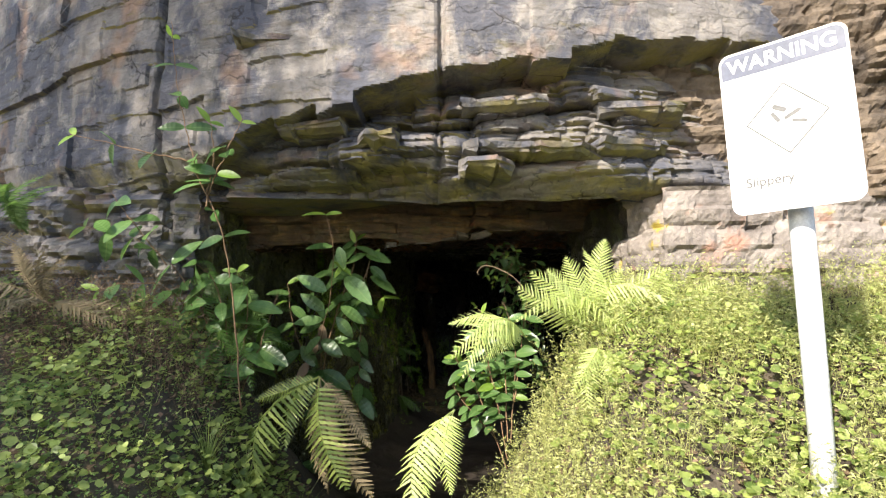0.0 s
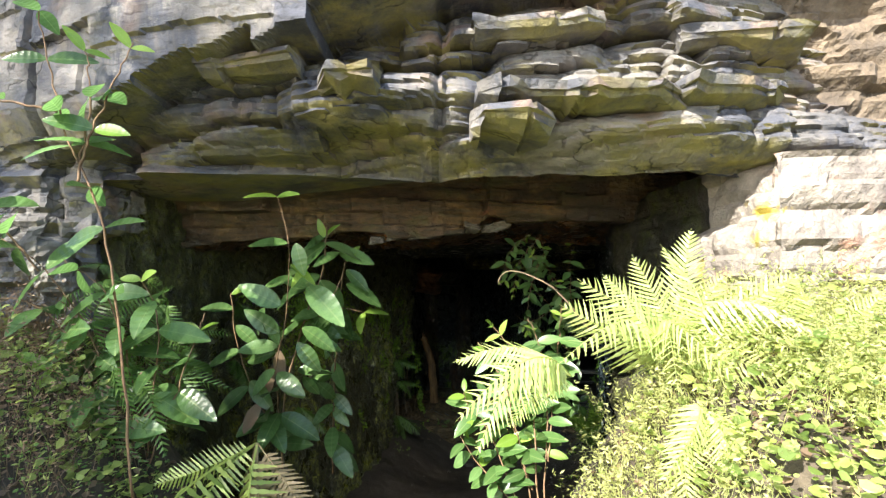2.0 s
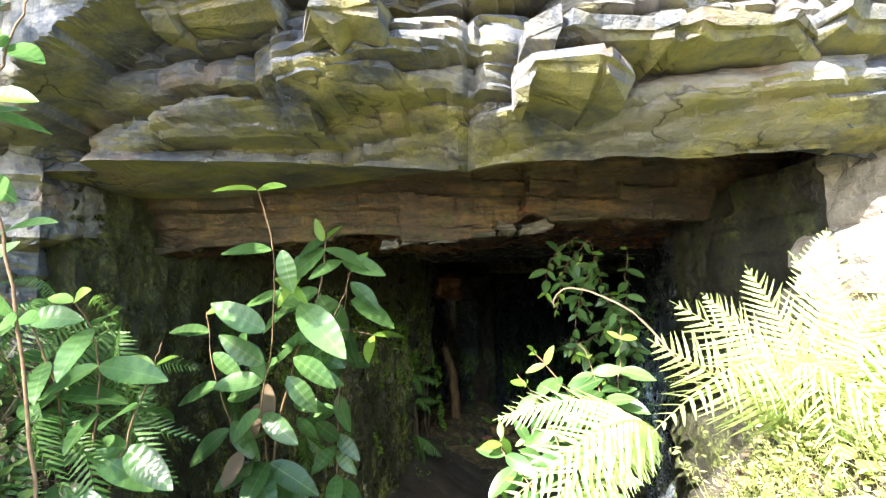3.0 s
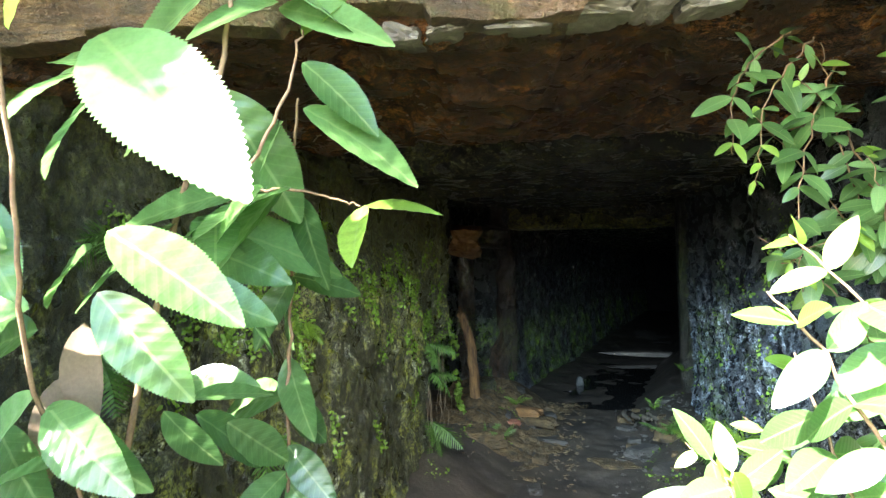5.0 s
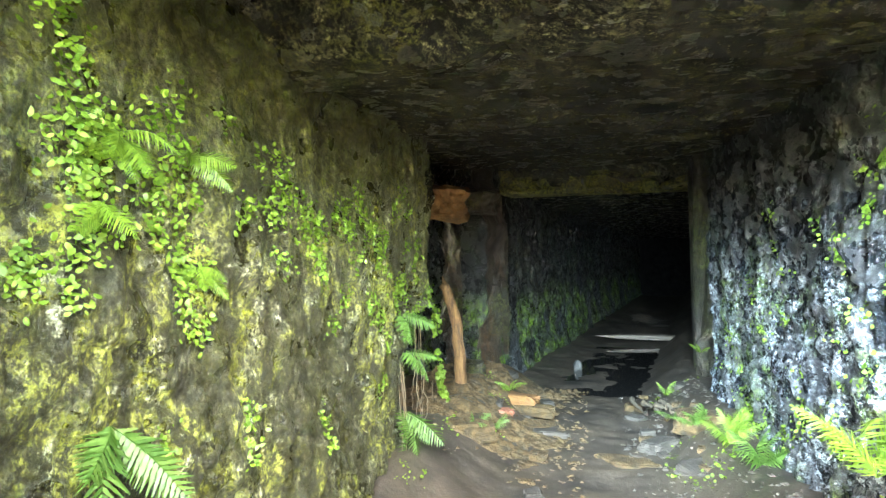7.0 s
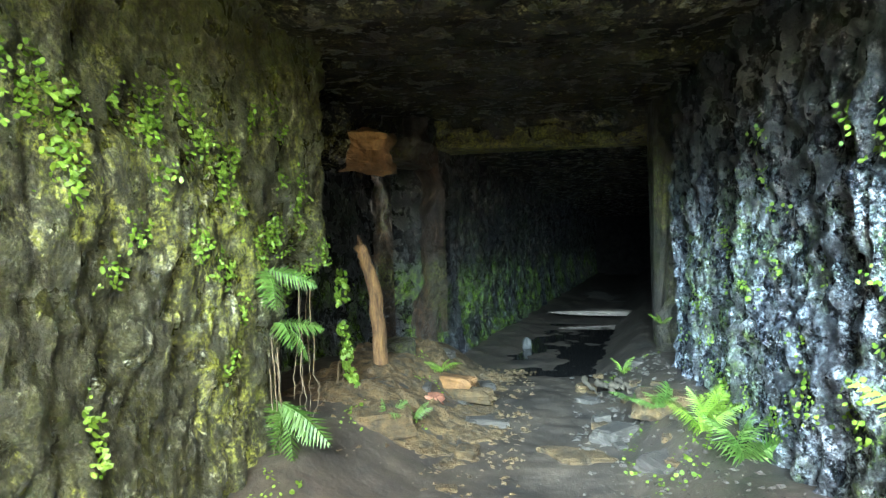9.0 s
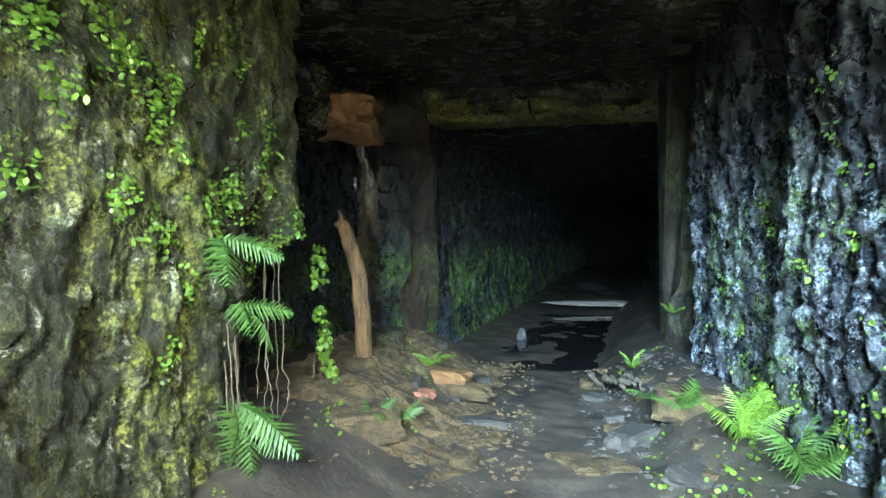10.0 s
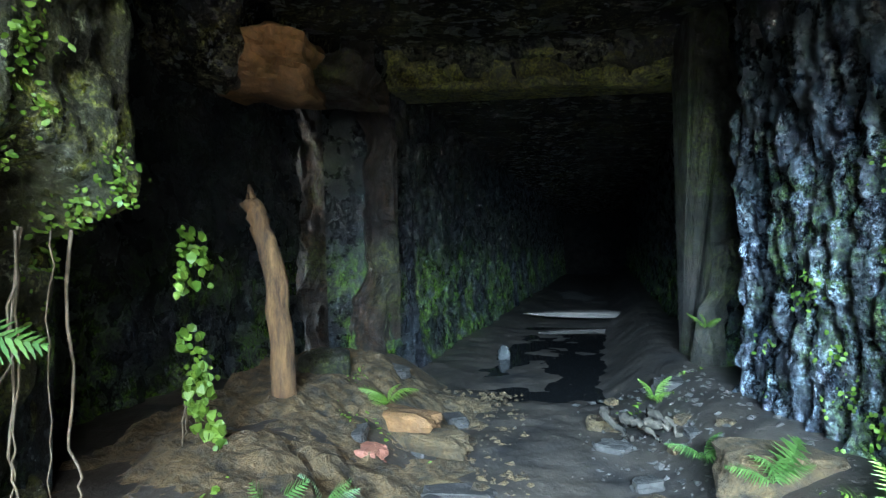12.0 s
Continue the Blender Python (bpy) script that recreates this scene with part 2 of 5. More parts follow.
# the roof's pale crust flecks also paint in its wet glints
ROOF = wall_material("tunnel_roof_rock", ((0.06, 0.06, 0.015), (0.24, 0.22, 0.06)), (0.40, 0.37, 0.20), (0.010, 0.008, 0.007), (0.04, 0.35), (2.5, 10, 8), (0.55, 0.59), 0.9, (4, 17, 12), (0.52, 0.60))
ORANGE = plain_material("ochre_sandstone", (0.07, 0.035, 0.016), (0.27, 0.135, 0.045), 3.0, 0.8, 0.03)
SOIL = plain_material("dark_soil", (0.03, 0.024, 0.017), (0.10, 0.08, 0.055), 6.0, 0.9, 0.015)
MUD = plain_material("wet_mud", (0.032, 0.029, 0.027), (0.095, 0.076, 0.058), 2.5, 0.42, 0.012)
EARTH = plain_material("ochre_earth", (0.028, 0.021, 0.012), (0.17, 0.11, 0.045), 12.0, 0.85, 0.04)
TIMBER = plain_material("old_rusty_timber", (0.035, 0.016, 0.01), (0.30, 0.165, 0.06), 6.0, 0.8, 0.03, stretch=(5, 5, 0.8))
PALE_WOOD = plain_material("bleached_wood", (0.15, 0.12, 0.10), (0.28, 0.235, 0.20), 6.0, 0.6, 0.004, stretch=(1, 6, 6))
STONE = plain_material("grey_stone", (0.028, 0.025, 0.022), (0.075, 0.065, 0.054), 7.0, 0.85, 0.01)
STEM = plain_material("brown_stem", (0.09, 0.05, 0.025), (0.24, 0.15, 0.08), 30.0, 0.7, 0.002)
TWIG = plain_material("dry_twig", (0.06, 0.042, 0.024), (0.16, 0.115, 0.065), 30.0, 0.8, 0.002)
LEAF = leaf_material("glossy_leaf", (0.04, 0.088, 0.026), (0.105, 0.20, 0.058), 0.28, 0.42, "object")
YOUNG = leaf_material("young_leaf", (0.10, 0.20, 0.025), (0.22, 0.34, 0.05), 0.4, 0.45, "object")
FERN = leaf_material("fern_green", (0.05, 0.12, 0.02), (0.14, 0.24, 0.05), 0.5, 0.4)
# fern green made much paler: the sun's glare is put into this colour
FERN_SUNLIT = leaf_material("fern_green_with_sun", (0.34, 0.44, 0.12), (0.56, 0.64, 0.26), 0.5, 0.45)
DEAD_FERN = leaf_material("dead_fern_brown", (0.12, 0.10, 0.05), (0.26, 0.20, 0.11), 0.8, 0.2)
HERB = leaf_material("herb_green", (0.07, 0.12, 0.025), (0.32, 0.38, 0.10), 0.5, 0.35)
# feathery pale green, raised further to carry the sunny bank's glare
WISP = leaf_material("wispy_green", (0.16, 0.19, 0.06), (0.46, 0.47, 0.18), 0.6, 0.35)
MOSSLEAF = leaf_material("moss_leaf", (0.07, 0.145, 0.013), (0.22, 0.34, 0.038), 0.5, 0.35)
DRY = leaf_material("dry_litter", (0.08, 0.05, 0.03), (0.22, 0.15, 0.09), 0.8, 0.15)


# ---- mesh helpers ----
def mesh_of(name, verts, faces, material, smooth=False):
    me = bpy.data.meshes.new(name)
    me.from_pydata([tuple(map(float, p)) for p in verts], [], [tuple(map(int, f)) for f in faces])
    me.update()
    if smooth:
        me.polygons.foreach_set("use_smooth", [True] * len(me.polygons))
    for one in material if isinstance(material, (list, tuple)) else [material]:
        me.materials.append(one)
    return me


def part(name, me, parent, label="", m=None):
    ob = new(name, me)
    ob.parent = parent
    if m is not None:
        ob.matrix_basis = m
    if label:
        ob["label"] = label
    return ob


def thing(name, label, category, at=(0, 0, 0), me=None, group="", kind=""):
    ob = new(name, me)
    ob.location = at
    return tagged(ob, label, category, group, kind)


rng = np.random.default_rng(7)


def fbm(x, y, seed=0, octaves=4, gain=0.5):
    """Smooth value noise in two dimensions on arrays, about -1 to 1."""
    x, y = np.broadcast_arrays(np.asarray(x, float), np.asarray(y, float))
    out, amp, total = np.zeros(x.shape), 1.0, 0.0
    for k in range(octaves):
        fx, fy = x * 2 ** k + 17.3 * k + seed, y * 2 ** k + 9.1 * k - seed
        ix, iy = np.floor(fx), np.floor(fy)
        tx, ty = fx - ix, fy - iy
        tx, ty = tx * tx * (3 - 2 * tx), ty * ty * (3 - 2 * ty)

        def h(a, c):
            s = np.sin(a * 127.1 + c * 311.7 + seed * 3.7) * 43758.5453
            return s - np.floor(s)

        top = h(ix, iy) * (1 - tx) + h(ix + 1, iy) * tx
        low = h(ix, iy + 1) * (1 - tx) + h(ix + 1, iy + 1) * tx
        out += amp * ((top * (1 - ty) + low * ty) * 2 - 1)
        total += amp
        amp *= gain
    return out / total


def cell(a, c, seed=0):
    s = np.sin(np.floor(a) * 91.7 + np.floor(c) * 57.3 + seed * 13.1) * 24634.6345
    return s - np.floor(s)


def step(lo, hi, x):
    t = np.clip((np.asarray(x, float) - lo) / (hi - lo), 0, 1)
    return t * t * (3 - 2 * t)


def sheet_faces(n, m, base=0, flip=False):
    i, j = np.meshgrid(np.arange(n - 1), np.arange(m - 1), indexing="ij")
    a = base + (i * m + j).ravel()
    q = np.stack([a, a + m, a + m + 1, a + 1], 1)
    return q[:, ::-1] if flip else q


def slab(name, P, back, material, label, category, flip=False, smooth=True):
    """A solid from a grid of points: its worked face, and a plain back at an offset."""
    n, m = P.shape[:2]
    Q = P + np.asarray(back, float)
    verts = np.concatenate([P.reshape(-1, 3), Q.reshape(-1, 3)[[0, m - 1, n * m - m, n * m - 1]]])
    faces = [tuple(f) for f in sheet_faces(n, m, 0, flip)]
    e = n * m
    rim = [[j for j in range(m)] + [e + 1, e], [(n - 1) * m + j for j in range(m)] + [e + 3, e + 2],
           [i * m for i in range(n)] + [e + 2, e], [i * m + m - 1 for i in range(n)] + [e + 3, e + 1], [e, e + 1, e + 3, e + 2]]
    me = mesh_of(name, verts, faces + rim, material)
    me.polygons.foreach_set("use_smooth", [smooth] * len(faces) + [False] * 5)
    return thing(name, label, category, me=me, kind="structure")


# ---- the tunnel's own axes: u along it, v to its right ----
AXIS = radians(14)
UX, UY, VX, VY = math.sin(AXIS), math.cos(AXIS), math.cos(AXIS), -math.sin(AXIS)


def uv(u, v, z):
    v = v + 0.15 * np.maximum(0, np.asarray(u, float) - 11.0)      # the tunnel bends to the right behind the inner portal
    return np.stack(np.broadcast_arrays(u * UX + v * VX, u * UY + v * VY, z), -1)


def roof_z(u):
    return np.interp(u, [3.5, 4.3, 6.0, 8.0, 11.0, 11.2, 30], [2.0, 1.92, 1.92, 2.02, 2.25, 2.0, 1.95])


def floor_z(u):
    return np.interp(u, [3.0, 3.7, 4.4, 5.2, 6.2, 8.5, 10.5, 30], [0.04, 0.0, -0.12, -0.28, -0.38, -0.37, -0.40, -0.42])


# ---- the ground outside ----
def ground_z(x, y):
    xc = np.interp(y, [-3, 0, 1, 3, 4, 5], [0.0, 0.0, -0.15, -0.2, -0.2, 0.1])
    base = np.interp(y, [-40, 0, 2.5, 3.5, 4.3, 5], [0, 0, 0.05, 0.0, -0.15, -0.5])
    right = np.interp(y, [-30, 0, 1.2, 2.0, 2.6, 3.2, 3.8, 4.3], [0.3, 0.3, 0.55, 0.72, 1.05, 1.42, 1.2, 0.0])
    left = np.interp(y, [-30, 0, 1.2, 2.0, 3.2, 3.6, 4.3, 4.6], [0.3, 0.3, 0.55, 0.75, 1.25, 1.35, 0.6, 0.0])
    d = x - xc
    z = base + right * step(0.18, 1.25, d) + left * step(-0.2, -1.45, d)
    z += 0.12 * np.clip(np.abs(d) - 1.5, 0, 6) * step(5.5, 3.0, y)
    return z + 0.13 * fbm(x * 1.5, y * 1.5, 3) * step(0.1, 0.5, np.abs(d)) + 0.015 * fbm(x * 6, y * 6, 5)


def axis_points(lo, a, b, hi, fine, coarse):
    left = a - np.geomspace(fine, a - lo, coarse)[::-1]
    right = b + np.geomspace(fine, hi - b, coarse)
    return np.concatenate([left, np.arange(a, b + 1e-6, fine), right])


gx, gy = np.meshgrid(axis_points(-60, -4, 3.5, 60, 0.05, 14), axis_points(-60, -1.5, 4.6, 60, 0.05, 14), indexing="ij")
gp = np.stack([gx, gy, ground_z(gx, gy)], -1)
thing("ground", "dark soil banks on both sides of a worn gully", "ground",
      me=mesh_of("ground", gp.reshape(-1, 3), sheet_faces(*gx.shape), SOIL, True), kind="structure")

# ---- the cliff over the mouth ----
def cliff_front(x):
    return 2.93 + 0.10 * x * x * np.where(x < 0, 1.6, 0.9) / (1 + 0.12 * np.abs(x))


def brow_edge(x):
    """Height of the lower edge of the smooth upper face."""
    return np.interp(x, [-6, -2.2, -1.7, -1.2, -0.7, -0.05, 0.0, 0.9, 1.6, 5], [2.1, 2.12, 2.2, 2.36, 2.5, 2.64, 2.70, 2.82, 2.92, 3.3])


def cliff_y(x, z):
    y = cliff_front(x) + 0.03 * (z - 2.6)
    # the face is cut back under its lowest ledges
    y = y + 0.62 * step(0.0, -0.2, z + 0.04 * fbm(x * 1.7, 0, 19) - np.interp(x, [-1.5, -0.2, 0.15, 1.3], [2.34, 2.30, 2.22, 2.18])) * np.interp(x, [-3, -1.6, -1.1, -0.5, -0.1, 0.1, 0.9, 1.3, 1.8], [0.1, 0.25, 0.4, 0.75, 0.9, 0.75, 0.55, 0.4, 0.0])
    dip = z - 0.05 * x
    warp = dip + 0.06 * fbm(x * 2.5, z * 2, 17)
    slabs = 0.07 * cell(x * 0.9 + 0.05 * fbm(z * 6, x, 18) + 0.37 * np.floor(warp * 2.6), warp * 2.6, 2) + 0.03 * cell(x * 2.2 + 0.6 * np.floor(warp * 7), warp * 7, 6) * (x < -0.6) + 0.02 * fbm(x * 1.2, z * 3, 4)
    crack = 0.05 * np.exp(-((x + 0.02 + 0.03 * fbm(z * 3, 0, 8)) / 0.018) ** 2) + 0.07 * np.exp(-((x + 1.72 + 0.04 * fbm(z * 3, 0, 9)) / 0.02) ** 2)
    wx, wz = x + 0.05 * fbm(x * 3, z * 4, 14), dip + 0.025 * fbm(x * 4, z * 3, 15)
    ledge = 0.05
    for thick, wide, deep, seed in ((0.25, 0.85, 0.24, 1), (0.105, 0.42, 0.11, 2), (0.04, 0.24, 0.035, 3)):
        lay = wz / thick + 0.5 * fbm(x * 1.1, z * 0.7, 16 + seed)
        bx = wx / wide + 5.3 * cell(lay, 0, seed)
        fx, fz = bx - np.floor(bx), lay - np.floor(lay)
        r1, r2, r3 = cell(bx, lay, seed), cell(bx, lay, seed + 7), cell(bx, lay, seed + 13)
        round_off = 0.25 * (np.abs(fx - 0.5) * 2) ** 6 + 0.25 * (np.abs(fz - 0.5) * 2) ** 4
        ledge = ledge + deep * (r1 + (fx - 0.5) * (r2 - 0.5) * 1.1 - (fz - 0.5) * (r3 - 0.75) * 0.9 + round_off)
    ledge = ledge * np.interp(x, [-6, -2.0, -1.2, 5], [0.4, 0.6, 1.0, 1.0]) * np.interp(z, [2.0, 2.08, 2.2], [0.35, 0.6, 1.0])
    below = step(0.0, -0.035, z - brow_edge(x) - 0.05 * fbm(x * 3.5, 0, 21) - 0.10 * (cell(x * 4.3 , 0, 23) - 0.5))
    rough = 0.014 * fbm(x * 8, z * 14, 31) + 0.0025 * fbm(x * 25, z * 40, 33)
    return y + slabs + crack + below * ledge + rough


zs = np.concatenate([np.linspace(6.5, 3.4, 24)[:-1], np.linspace(3.4, 2.0, 130)])
xs = np.concatenate([np.linspace(-12, -3.2, 16)[:-1], np.arange(-3.2, 2.6, 0.016), np.linspace(2.6, 9, 14)])
X, Z = np.meshgrid(xs, zs, indexing="ij")
lower = 2.05 + 0.03 * fbm(xs * 2, 0, 41) + np.interp(xs, [-6, -1.8, -1.1, -0.5, 0.0, 1.2, 2, 5], [0.0, 0.02, 0.06, 0.07, 0.03, 0.0, 0.1, 0.3])
Z = np.where(Z < 3.4, 3.4 - (3.4 - Z) * ((3.4 - lower) / 1.4)[:, None], Z)
Y = cliff_y(X, Z)
face = np.stack([X, Y, Z], -1)
# the soffit runs back from the lower edge to the inner brow
back = np.linspace(0, 1, 40)[1:]
y_in = 4.12 + 0.02 * xs + 0.05 * fbm(xs * 2, 0, 44)
SY = Y[:, -1:] + (y_in[:, None] - Y[:, -1:]) * back
SZ = lower[:, None] + (np.clip(2.19 + 0.12 * xs, 2.06, 2.30) - lower)[:, None] * back + 0.02 * fbm(xs[:, None] * 3, SY * 5, 46) * np.sin(np.pi * back)
brow_low = np.interp(xs, [-6, -1.4, -0.5, 0.2, 0.25, 1.0, 5], [1.80, 1.84, 1.89, 1.94, 1.97, 1.98, 1.98]) + 0.035 * fbm(xs * 4, 0, 48) + 0.03 * (cell(xs * 3.1, 0, 49) - 0.5)
down = np.linspace(0, 1, 26)[1:]
BZ = SZ[:, -1:] + (brow_low[:, None] - SZ[:, -1:]) * down
lay = BZ * 14 + 0.7 * fbm(xs[:, None] * 1.2, 0, 51)
BY = y_in[:, None] + 0.10 * cell(xs[:, None] * 2.3 + np.floor(lay) * 0.4, lay, 9) + 0.03 * fbm(xs[:, None] * 7, BZ * 12, 52) + 0.10 * down - 0.08 * (xs[:, None] > 0.22 + 0.02 * fbm(BZ * 9, 0, 53))
rest = np.linspace(0, 1, 30)[1:]
RY = BY[:, -1:] + 2.0 * rest
RZ = np.maximum(brow_low[:, None], 0) + (1.95 - brow_low[:, None]) * rest + 0.35 * step(0.68, 1.0, rest) + 0.03 * fbm(xs[:, None] * 2, RY * 3, 55) * np.sin(np.pi * rest)
XX = xs[:, None]
soffit = np.stack([np.broadcast_to(XX, SY.shape), SY, SZ], -1)
brow = np.stack([np.broadcast_to(XX, BY.shape), BY, BZ], -1)
inner = np.stack([np.broadcast_to(XX, RY.shape), RY, RZ], -1)
P = np.concatenate([face, soffit], 1)
cliff = slab("cliff", P, (0, 9, 0.5), CLIFF, "grey layered sandstone cliff with broken ledges and a dark overhang", "cliff", flip=False, smooth=False)
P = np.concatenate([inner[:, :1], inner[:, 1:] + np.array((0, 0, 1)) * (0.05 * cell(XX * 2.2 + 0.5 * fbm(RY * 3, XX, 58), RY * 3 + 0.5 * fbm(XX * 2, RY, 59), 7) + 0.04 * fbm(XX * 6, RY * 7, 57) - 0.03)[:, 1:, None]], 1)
# the roof behind the brow has redder colours than the brow itself
slab("ceiling_front", P[12:-10], (0, 0.2, 0.5), RED_ROOF, "red-brown rock roof behind the brow", "ceiling", smooth=False)
P = np.concatenate([soffit[:, -1:], brow, inner[:, :1]], 1)
inner_brow = slab("inner_brow", P[12:-10], (0, 0.2, 0.5), LINTEL, "brown and red stained rock brow over the mouth", "rock brow", smooth=False)

# ---- the tunnel ----
def wall_face(U, Zw, v, side, amp, flutes):
    """Where the worked face of a tunnel wall lies, across the tunnel."""
    tall = 0.9 if flutes > 0.03 else 2.0
    run = fbm(U * 5, Zw * tall, 61 + side) * 0.6 + 0.4 * fbm(U * 11, Zw * 1.8 * tall, 63)
    D = amp * run + 0.06 * fbm(U * 2, Zw * 2, 65) + 0.03 * fbm(U * 13, Zw * 10, 67)
    col = U * 7.5 + 0.8 * fbm(Zw * 0.9, U * 0.7, 68) + 0.25 * Zw
    D = D - flutes * (np.abs(col - np.floor(col) - 0.5) * 2) ** 3 * (0.35 + 0.65 * cell(col, 0, 4)) + 0.5 * flutes * (cell(col + 0.5, Zw * 0, 8) - 0.5)
    D = D + 0.25 * flutes * fbm(U * 14, Zw * 5, 69)
    # knobbly courses of small worn blocks
    for wide, tall, deep, seed in ((0.17, 0.30, 0.035, 3), (0.075, 0.13, 0.030, 5)):
        bu = U / wide + 0.7 * fbm(U * 4, Zw * 3, 70 + seed)
        bz = Zw / tall + 5 * cell(bu, 0, seed) + 0.6 * fbm(U * 5, Zw * 5, 71 + seed)
        edge = np.maximum(np.abs(bu - np.floor(bu) - 0.5), np.abs(bz - np.floor(bz) - 0.5)) * 2
        D = D + deep * (cell(bu, bz, seed) - 0.5 - 0.6 * edge ** 4 * (0.5 + fbm(U * 3, Zw * 3, 77)))
    if (v, side) == (-2.42, 1):      # the undercut end beside the recess
        D = D - 0.32 * step(0.85, 0.62, Zw + 0.25 * fbm(U * 5, Zw * 2, 79)) * step(7.45, 7.7, U + 0.08 * fbm(Zw * 5, U, 80))
    return v + side * D + side * 0.05 * step(0.3, -0.4, Zw)


LEFT, RIGHT = (-2.42, 1, 0.05, 0.012), (-0.12, -1, 0.05, 0.16)


def tunnel_wall(name, u0, u1, v, side, material, label, amp=0.10, z0=-0.7, fine=0.02, flutes=0.0):
    us = np.arange(u0, u1 + 1e-6, fine)
    ws = np.linspace(0, 1, 120)
    U, W = np.meshgrid(us, ws, indexing="ij")
    top = roof_z(U) + 0.15
    Zw = z0 + (top - z0) * W
    V = wall_face(U, Zw, v, side, amp, flutes)
    return slab(name, uv(U, V, Zw), np.array((VX, VY, 0)) * (-0.5 * side), material, label, "tunnel wall", flip=side > 0)


tunnel_wall("tunnel_wall_left", 3.3, 8.05, -2.42, 1, WALL_L, "mossy wet rock wall streaked yellow-green and pale", LEFT[2], flutes=LEFT[3], fine=0.016)
tunnel_wall("tunnel_wall_right", 4.85, 9.9, -0.12, -1, WALL_R, "dark wet rock wall with pale drip crust and moss", RIGHT[2], flutes=RIGHT[3], fine=0.016)
tunnel_wall("recess_wall", 7.7, 11.2, -3.2, 1, INNER, "dark rock at the back of a side recess", 0.05, fine=0.05)
tunnel_wall("inner_wall_left", 10.9, 30, -2.36, 1, INNER, "dark chiselled rock wall with green algae", 0.04, fine=0.03, flutes=0.05)
tunnel_wall("inner_wall_right", 10.62, 30, 0.06, -1, INNER, "dark wet inner rock wall", 0.06, fine=0.05)
tunnel_wall("side_gap_wall", 9.6, 10.8, 0.3, -1, INNER, "dark rock in a narrow side gap", 0.05, fine=0.05)
us, vs = np.concatenate([np.arange(5.0, 11.3, 0.035), np.arange(11.3, 30.3, 0.12)]), np.linspace(-3.4, 0.5, 80)
U, V = np.meshgrid(us, vs, indexing="ij")
rz = roof_z(U) + 0.05 * fbm(U * 1.5, V * 1.2, 71) + 0.03 * fbm(U * 7, V * 2.2, 73) + 0.03 * cell(U * 3 + 0.6 * fbm(V * 2, U, 74), V * 0.8 + 0.3 * fbm(U, V, 75), 2) + 0.25 * step(6.15, 5.5, U + 0.5 * fbm(U * 2, V * 2, 76))
slab("ceiling", uv(U, V, rz), (0, 0, 0.6), ROOF, "dark damp rock roof of the tunnel", "ceiling", flip=True)
us, vs = np.concatenate([np.arange(3.2, 15.2, 0.035), np.arange(15.2, 30.2, 0.15)]), np.linspace(-3.4, 0.5, 120)
U, V = np.meshgrid(us, vs, indexing="ij")
side_rise = 0.30 * step(-1.75, -2.4, V) * step(5.0, 7.6, U) * step(11.0, 9.6, U) + 0.26 * step(-0.75, -0.2, V)
dish = -0.05 * step(10.0, 11.0, U) * step(-2.2, -1.6, V) * step(-0.3, -0.8, V)
fz = floor_z(U) + side_rise + dish + 0.035 * fbm(U * 2.2, V * 2.2, 81) + 0.012 * fbm(U * 8, V * 8, 83)
slab("floor", uv(U, V, fz), (0, 0, -0.5), MUD, "damp trodden mud floor of the tunnel", "floor")
# added end wall, painted near black for the darkness deep in the tunnel
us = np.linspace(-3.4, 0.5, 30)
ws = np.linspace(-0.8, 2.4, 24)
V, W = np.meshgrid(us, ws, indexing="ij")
slab("end_wall", uv(30.0 + 0.1 * fbm(V * 2, W * 2, 91), V, W), (UX * 0.5, UY * 0.5, 0), plain_material("painted_darkness", (0.006, 0.006, 0.006), (0.02, 0.019, 0.018), 5.0, 0.95, 0.03, 0.04), "near-black wall put in for the darkness where the tunnel is lost from sight", "tunnel wall")


def cross_wall(name, u, v0, v1, z0, z1, material, label, amp=0.05, back=0.5, beds=0.0, slant=0.0):
    """A rock face that looks back along the tunnel to its mouth."""
    vs, ws = np.arange(v0, v1 + 1e-6, 0.03), np.arange(z0, z1 + 1e-6, 0.025)
    V, W = np.meshgrid(vs, ws, indexing="ij")
    D = amp * fbm(V * 4, W * 1.2, u) + 0.02 * fbm(V * 14, W * 14, u + 3) + beds * cell(V * 2.2 + 0.4 * np.floor(W * 11), W * 11 + 0.6 * fbm(V * 2, 0, 5), 3)
    D = D + 0.07 * cell(V * 7 + 0.5 * fbm(W * 2, V, 9), W * 1.3 + 3 * cell(V * 7, 0, 2), 6)
    D = D + slant * step(v1 - 0.25, v1 - 0.55, V)
    V = V + 0.15 * fbm(W * 1.5, u, 3) + 0.05 * fbm(W * 5, u, 8) + 0.03 * fbm(W * 9, V * 2, 4)
    W = W + 0.09 * fbm(V * 2.2, u, 5) + 0.02 * fbm(V * 9, W * 3, 6)
    return slab(name, uv(u + D, V, W), (UX * back, UY * back, 0), material, label, "tunnel wall", smooth=False)


JAMB = wall_material("grey_green_rock", ((0.05, 0.09, 0.015), (0.20, 0.20, 0.05)), (0.15, 0.125, 0.09), (0.03, 0.025, 0.018), (0.3, 0.7))
GREEN_ROCK = wall_material("algae_sandstone", ((0.36, 0.36, 0.05), (0.56, 0.50, 0.12)), (0.58, 0.50, 0.20), (0.06, 0.05, 0.025), (0.4, 0.7), (1.5, 1.5, 7), (0.56, 0.62), 0.4, (5, 5, 16), (0.28, 0.40))
